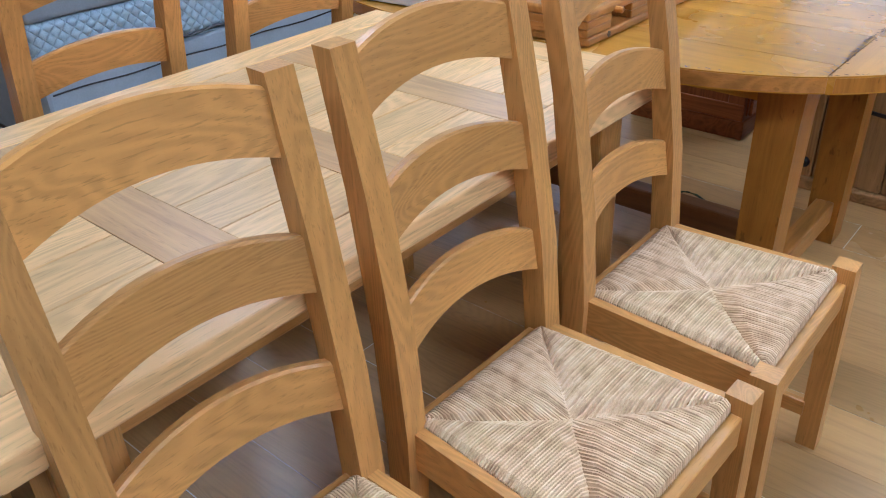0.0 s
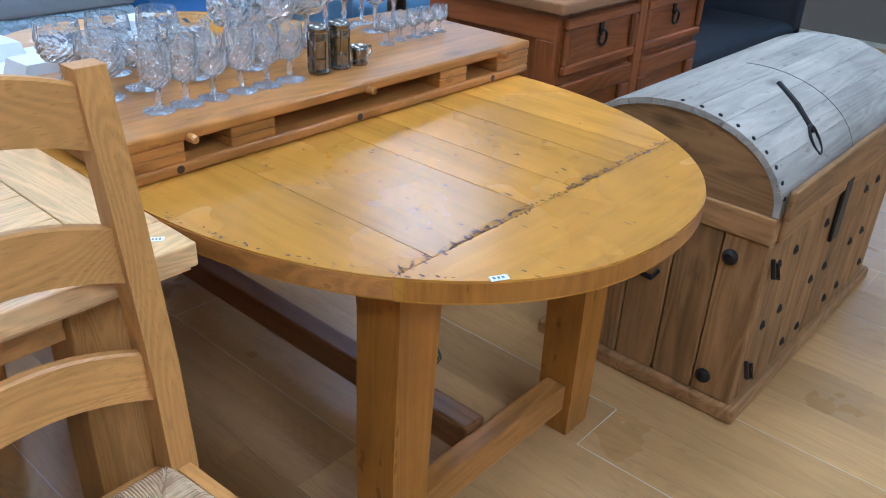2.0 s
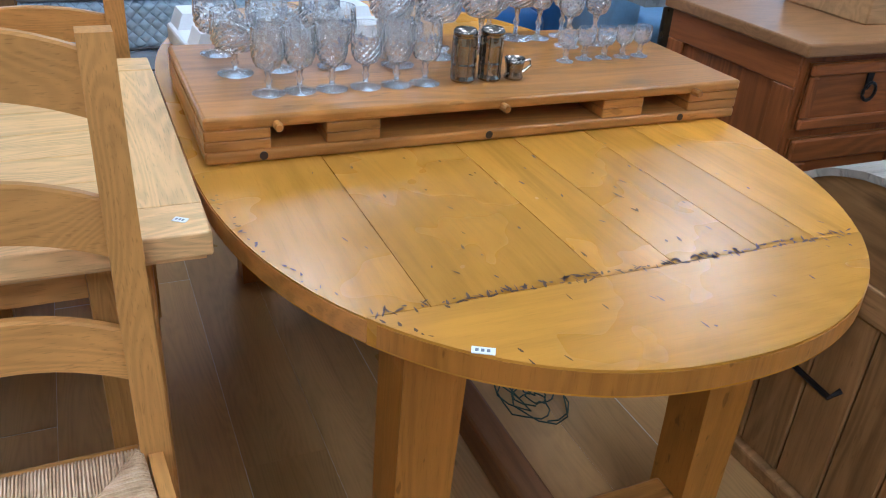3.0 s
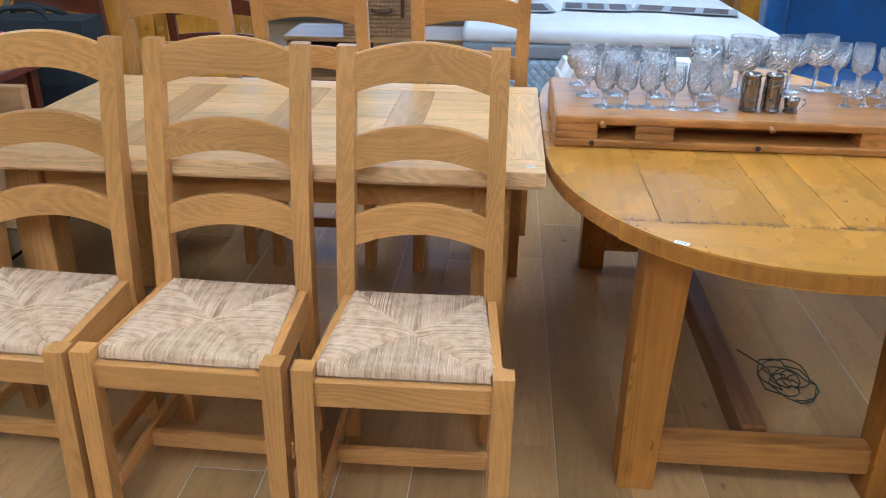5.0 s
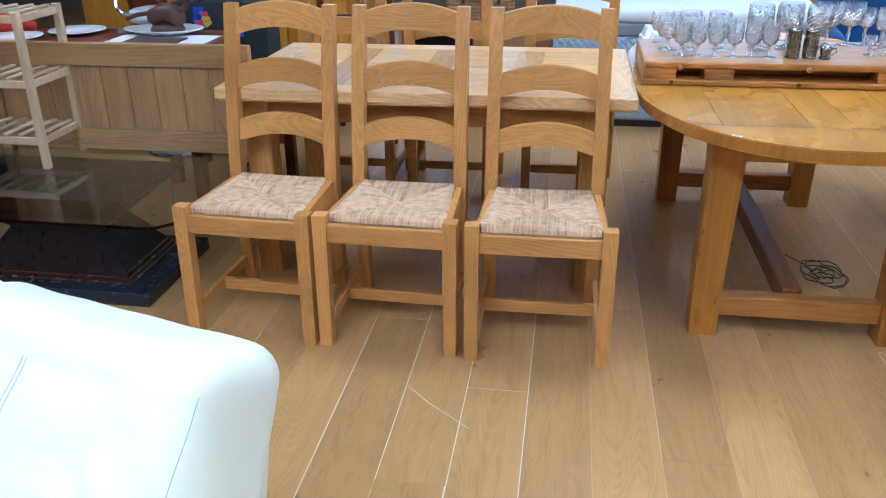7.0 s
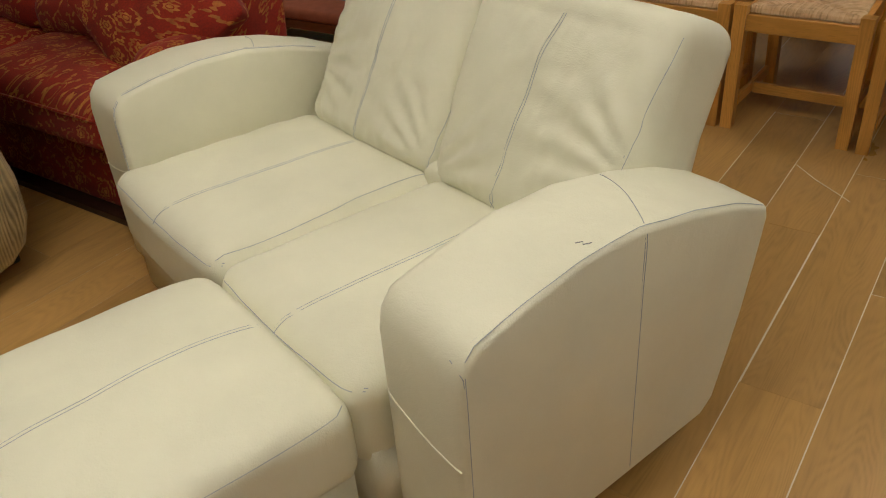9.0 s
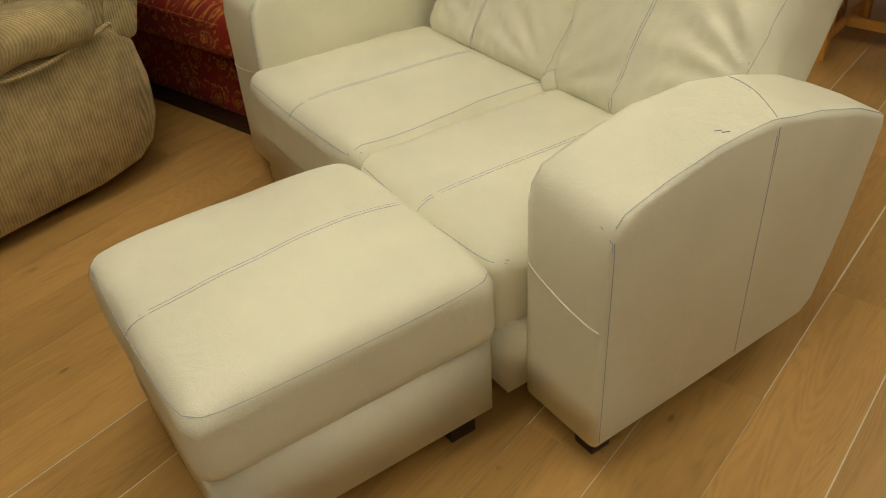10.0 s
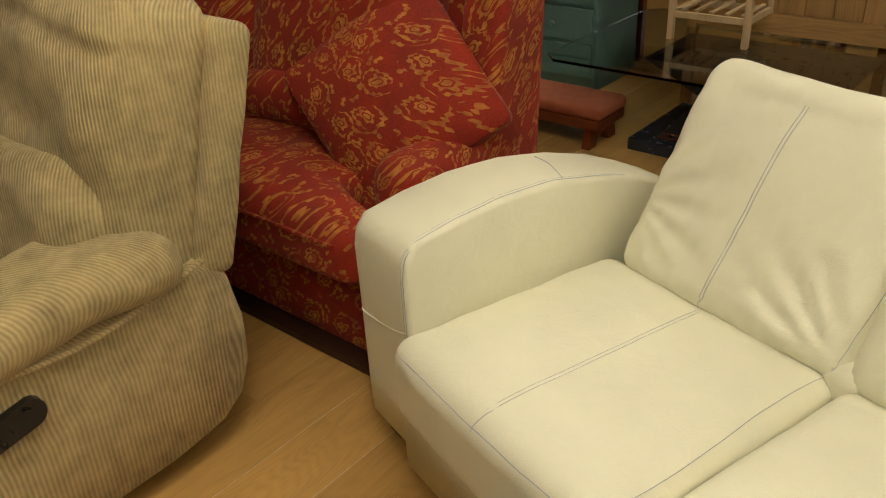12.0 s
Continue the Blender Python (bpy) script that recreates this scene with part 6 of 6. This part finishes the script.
plain_table("bag_table", "low mahogany table under the tote bag", -2.25, -1.79, -0.62, 0.12, 0.50, mahogany)
tote()
plain_table("display_table", "mahogany table covered with papers and dishes", -1.76, -1.2, -1.6, -0.1, 0.83, mahogany)
cloth = tagged(part("paper_sheet", box(-1.6, -1.22, -0.6, -0.13, 0.8305, 0.832, 0), paper), "loose white paper sheet on the display table", "paper")
mag = tagged(part("magazine", box(-1.5, -1.3, -0.5, -0.25, 0.8325, 0.838, 0.001), photo), "glossy brown magazine on the display table", "magazine")
dish = thing("serving_dish", "white oval serving dish standing on the display table", "dish", pose(-1.62, -0.42, 0.8325))
part("dish", moved(lathe([(0.08, 0), (0.1, 0.006), (0.16, 0.025), (0.16, 0.029), (0.09, 0.011), (0.003, 0.009)], steps=32), Matrix.Diagonal((0.8, 1.2, 1.0, 1))), china, dish, smooth=True)
orn = cushion((0.05, 0.085, 0.042), 0.035, 8, lambda v: v + Vector((0, 0, 0.075 + 0.012 * math.cos(v.y * 30) + crumple(v, 0.012, 24))))
tube(smooth_line([(0, 0.06, 0.09), (0, 0.10, 0.115), (0, 0.115, 0.15), (0, 0.135, 0.155)]), 0.014, orn, 8)
tube(smooth_line([(0, -0.06, 0.085), (0, -0.14, 0.075), (0, -0.2, 0.055)]), 0.012, orn, 6)
lathe([(0.075, 0.0), (0.08, 0.01), (0.07, 0.03), (0.05, 0.036)], orn, 20)
fig = tagged(part("carved_ornament", moved(orn, pose(-1.62, -0.40, 0.843)), leather_strap, smooth=True), "dark brown carved ornament on a white dish", "ornament")
for x, y in ((-1.6, -0.85), (-1.4, -1.05)):
    pl = thing("dinner_plate", "plain white china plate on the display table", "plate", pose(x, y, 0.8315), "stacked china")
    part("dish", lathe([(0.07, 0), (0.085, 0.005), (0.13, 0.016), (0.13, 0.019), (0.08, 0.01), (0.003, 0.008)], steps=32), china, pl, smooth=True)
rc = tagged(part("red_cloth", cushion((0.1, 0.14, 0.035), 0.03, 8, lambda v: v + Vector((-1.6, -1.25, 0.868 + crumple(v, 0.03, 9)))), red_cloth, smooth=True), "crumpled red cloth on the display table", "cloth")


def red_chair(m):
    c = thing("mahogany_chair", "dark mahogany dining chair with a pale seat", "chair", m, "mahogany dining chairs")
    part("seat", box(-0.2, 0.2, -0.22, 0.22, 0.44, 0.475, 0.012), white_cloth, c, "pale upholstered seat")
    part("seat_frame", box(-0.205, 0.205, -0.225, 0.225, 0.39, 0.4395, 0.005), mahogany["y"], c)
    for s in (-1, 1):
        part("front_leg", box(0.165, 0.2, 0.2 * s - 0.018, 0.2 * s + 0.018, 0, 0.3895, 0.004), mahogany["z"], c)
        part("back_post", soften(loft([square(-0.2, 0.2 * s, 0, 0.016, 0.018), square(-0.19, 0.2 * s, 0.44, 0.018, 0.018), square(-0.27, 0.2 * s, 0.95, 0.013, 0.018)]), 0.003), mahogany["z"], c)
    for z in (0.86, 0.70):
        part("rail", arched_slat(z, z + 0.07, 0.015, -0.18, 0.18, -0.25 + (0.86 - z) * 0.15, 0.1), mahogany["y"], c)
    return c


rc1 = red_chair(pose(-2.85, -0.45, 0, 0, 0, 175))
copy_thing(rc1, pose(-2.9, 0.22, 0, 0, 0, 184))
copy_thing(rc1, pose(-3.4, -1.2, 0, 0, 0, 150))
pc = thing("pine_cabinet", "long orange pine cabinet with a boarded front", "cabinet", pose(0, 0, 0))
part("top", box(-4.8, -4.08, -2.4, -0.1, 0.95, 0.985, 0.006), amber["y"], pc)
part("body", box(-4.78, -4.13, -2.37, -0.13, 0.06, 0.9495, 0.004), amber["z"], pc)
part("plinth", box(-4.77, -4.15, -2.35, -0.15, 0.0, 0.0595, 0.003), amber["y"], pc)
for k in range(4):
    a = -2.36 + k * 0.558
    d = part("door", box(-4.1295, -4.108, a + 0.004, a + 0.552, 0.08, 0.93, 0.005), amber["z"], pc)
    part("panel", box(-4.1075, -4.1, a + 0.08, a + 0.476, 0.16, 0.85, 0.003), amber["z"], d)
    part("knob", moved(lathe([(0.008, 0), (0.018, 0.014), (0.008, 0.024)], steps=10), pose(-4.1075, a + (0.51 if k % 2 == 0 else 0.045), 0.55, 0, 90, 0)), amber["x"], d)

# white bar stool with chrome arms behind the display table
chrome = plain("polished_chrome", (0.75, 0.76, 0.78), 0.08, 1.0, amount=0.05, relief=0.0)
bs = thing("bar_stool", "white padded bar stool with chrome arms", "stool", pose(-2.42, -0.82, 0))
part("seat", cushion((0.17, 0.19, 0.035), 0.03, 10, lambda v: Vector((v.x * (1 - 0.35 * (v.y / 0.19) ** 2), v.y * (1 - 0.2 * (v.x / 0.17) ** 2), v.z + 0.80))), china, bs, smooth=True)
part("backrest", cushion((0.03, 0.17, 0.06), 0.025, 10, lambda v: Vector((v.x - 0.17 + 0.9 * v.y ** 2, v.y, v.z + 1.0))), china, bs, smooth=True)
for k in (-1, 1):
    part("arm", tube(smooth_line([(0.06, 0.17 * k, 0.79), (0.10, 0.22 * k, 0.84), (0.06, 0.235 * k, 0.93), (-0.08, 0.21 * k, 0.99), (-0.14, 0.15 * k, 1.0)]), 0.012, sides=8), chrome, bs, "bent chrome tube")
part("column", lathe([(0.03, 0.016), (0.03, 0.4), (0.022, 0.405), (0.022, 0.765)], steps=16), chrome, bs, smooth=True)
part("base", lathe([(0.2, 0.0), (0.2, 0.006), (0.06, 0.0155)], steps=28), chrome, bs, smooth=True)

# small pine cupboard between the bed and the blue chair
cup = thing("pine_cupboard", "narrow orange pine cupboard beside the bed", "cupboard", pose(0, 0, 0))
part("body", box(-5.1, -4.62, 3.14, 3.62, 0.0, 1.0, 0.004), amber["z"], cup)
part("top", box(-5.12, -4.59, 3.12, 3.64, 1.0005, 1.03, 0.006), amber["y"], cup)
d = part("door", box(-4.6195, -4.6, 3.16, 3.6, 0.06, 0.97, 0.004), amber["z"], cup)
part("panel", box(-4.5995, -4.592, 3.23, 3.53, 0.14, 0.89, 0.003), amber["z"], d)
# carved side of a dark wooden chair beyond the blue ones
cv = thing("carved_screen", "carved brown wooden post with scrolled relief", "screen", pose(-4.15, 4.08, 0, 0, 0, 10))
part("post", box(-0.03, 0.03, -0.07, 0.07, 0.0, 1.1, 0.008), leaf_oak["z"], cv)
part("foot", box(-0.15, 0.15, -0.09, 0.09, -0.0, 0.05, 0.008), leaf_oak["x"], cv)
for k in range(7):
    a = 0.35 + k * 0.1
    part("scroll", tube([(0.034, (0.012 + 0.0025 * i) * math.cos(i * 0.9) * (1 if k % 2 else -1), a + (0.012 + 0.0025 * i) * math.sin(i * 0.9)) for i in range(13)], 0.008, sides=6), leaf_oak["z"], cv)

# wicker hamper on an oak television stand
tv = thing("television_stand", "honey oak low stand with two open compartments", "cabinet", pose(0, 0, 0))
tx0, tx1, ty0, ty1 = -4.5, -4.02, 0.2, 1.34
part("top", box(tx0 - 0.02, tx1 + 0.02, ty0 - 0.02, ty1 + 0.02, 0.51, 0.54, 0.005), panel_oak["y"], tv)
for a in (ty0, (ty0 + ty1) / 2 - 0.012, ty1 - 0.025):
    part("side", box(tx0, tx1, a, a + 0.025, 0.0, 0.5095, 0.003), panel_oak["z"], tv)
# near-black back puts the shade of the open compartments into the colour
part("back", box(tx0, tx0 + 0.012, ty0 + 0.026, ty1 - 0.026, 0.05, 0.509, 0), dark_wood_and_recess, tv)
part("shelf", box(tx0 + 0.013, tx1 - 0.005, ty0 + 0.026, (ty0 + ty1) / 2 - 0.013, 0.26, 0.28, 0.002), panel_oak["y"], tv)
part("door", box(tx1 - 0.02, tx1, (ty0 + ty1) / 2 + 0.015, ty1 - 0.027, 0.06, 0.505, 0.003), panel_oak["z"], tv)
hm = thing("wicker_hamper", "willow wicker picnic hamper with leather straps", "hamper", pose(-4.22, 0.80, 0.5405, 0, 0, 4))
for k in range(9):
    hb2 = bmesh.new()
    z = 0.012 + k * 0.026
    tube([(0.15, -0.24, z), (0.15, 0.24, z), (-0.15, 0.24, z), (-0.15, -0.24, z), (0.15, -0.24, z)], 0.0125, hb2, 6)
    part("woven_band", hb2, wicker, hm)
hs = bmesh.new()
for k in range(17):
    y = -0.235 + k * 0.0294
    tube([(0.158, y, 0.0), (0.158, y, 0.235)], 0.004, hs, 5)
part("uprights", hs, wicker, hm)
part("lid", soften(box(-0.165, 0.165, -0.255, 0.255, 0.238, 0.262, 0), 0.006), wicker, hm)
for y in (-0.13, 0.13):
    part("strap", box(0.1635, 0.168, y - 0.012, y + 0.012, 0.12, 0.25, 0.001), leather_strap, hm)
part("handle", tube(smooth_line([(0.166, -0.06, 0.17), (0.185, -0.05, 0.155), (0.19, 0.05, 0.155), (0.166, 0.06, 0.17)]), 0.008), leather_strap, hm)


# ---- floor planks ----
PW, PL = 0.1945, 1.262
mesh_variants = []
# joint widths at the two ends and the two sides: some are filled wide, some closed
GAPS = [(0.0026, 0.0002, 0.0028, 0.0002), (0.0005, 0.0002, 0.0026, 0.0002), (0.0004, 0.0004, 0.0004, 0.0004), (0.0024, 0.0002, 0.0005, 0.0002), (0.0004, 0.0002, 0.0012, 0.0004), (0.0004, 0.0004, 0.0006, 0.0024)]
for k in range(6):
    bm = box(GAPS[k][0], PL - GAPS[k][1], GAPS[k][2], PW - GAPS[k][3], -0.0006, 0.0, 0)
    me = bpy.data.meshes.new("plank")
    bm.to_mesh(me)
    bm.free()
    me.materials.append(vinyl)
    mesh_variants.append(me)
rng = random.Random(11)
far = bmesh.new()
row0 = 1.2035
for r in range(-37, 35):
    y = row0 + r * PW
    if y < Y0 or y + PW > Y1:
        continue
    shift = {0: -0.126, -1: 0.347, 1: 0.6}.get(r, rng.uniform(0, PL))
    i0, i1 = math.floor((X0 - shift) / PL), math.ceil((X1 - shift) / PL)
    for i in range(i0, i1):
        x = shift + i * PL
        if -2.2 < x + PL / 2 < 3.4 and -1.4 < y < 4.1:
            ob = new("plank", mesh_variants[0 if r in (0, 1) and i in (0, -1) else rng.choice((0, 1, 2, 2, 2, 2, 3, 4, 4, 4, 5))])
            ob.parent = slab
            ob.location = (x, y, rng.uniform(-0.0002, 0.0002))
        else:
            xa, xb = max(x, X0), min(x + PL, X1)
            if xb - xa > 0.01:
                z = rng.uniform(-0.0002, 0.0002)
                vs = [far.verts.new(p) for p in ((xa + 0.001, y + 0.001, z), (xb - 0.001, y + 0.001, z), (xb - 0.001, y + PW - 0.001, z), (xa + 0.001, y + PW - 0.001, z))]
                far.faces.new(vs)
part("scratch", tube([(-0.108, 1.014, 0.0002), (-0.02, 1.10, 0.0002), (0.066, 1.208, 0.0002), (0.09, 1.235, 0.0002)], 0.0016, sides=4), joint, slab, "pale scratch across a plank")
tagged(part("far_planks", far, vinyl, slab), "more wood-effect planks further off", kind="stuff")
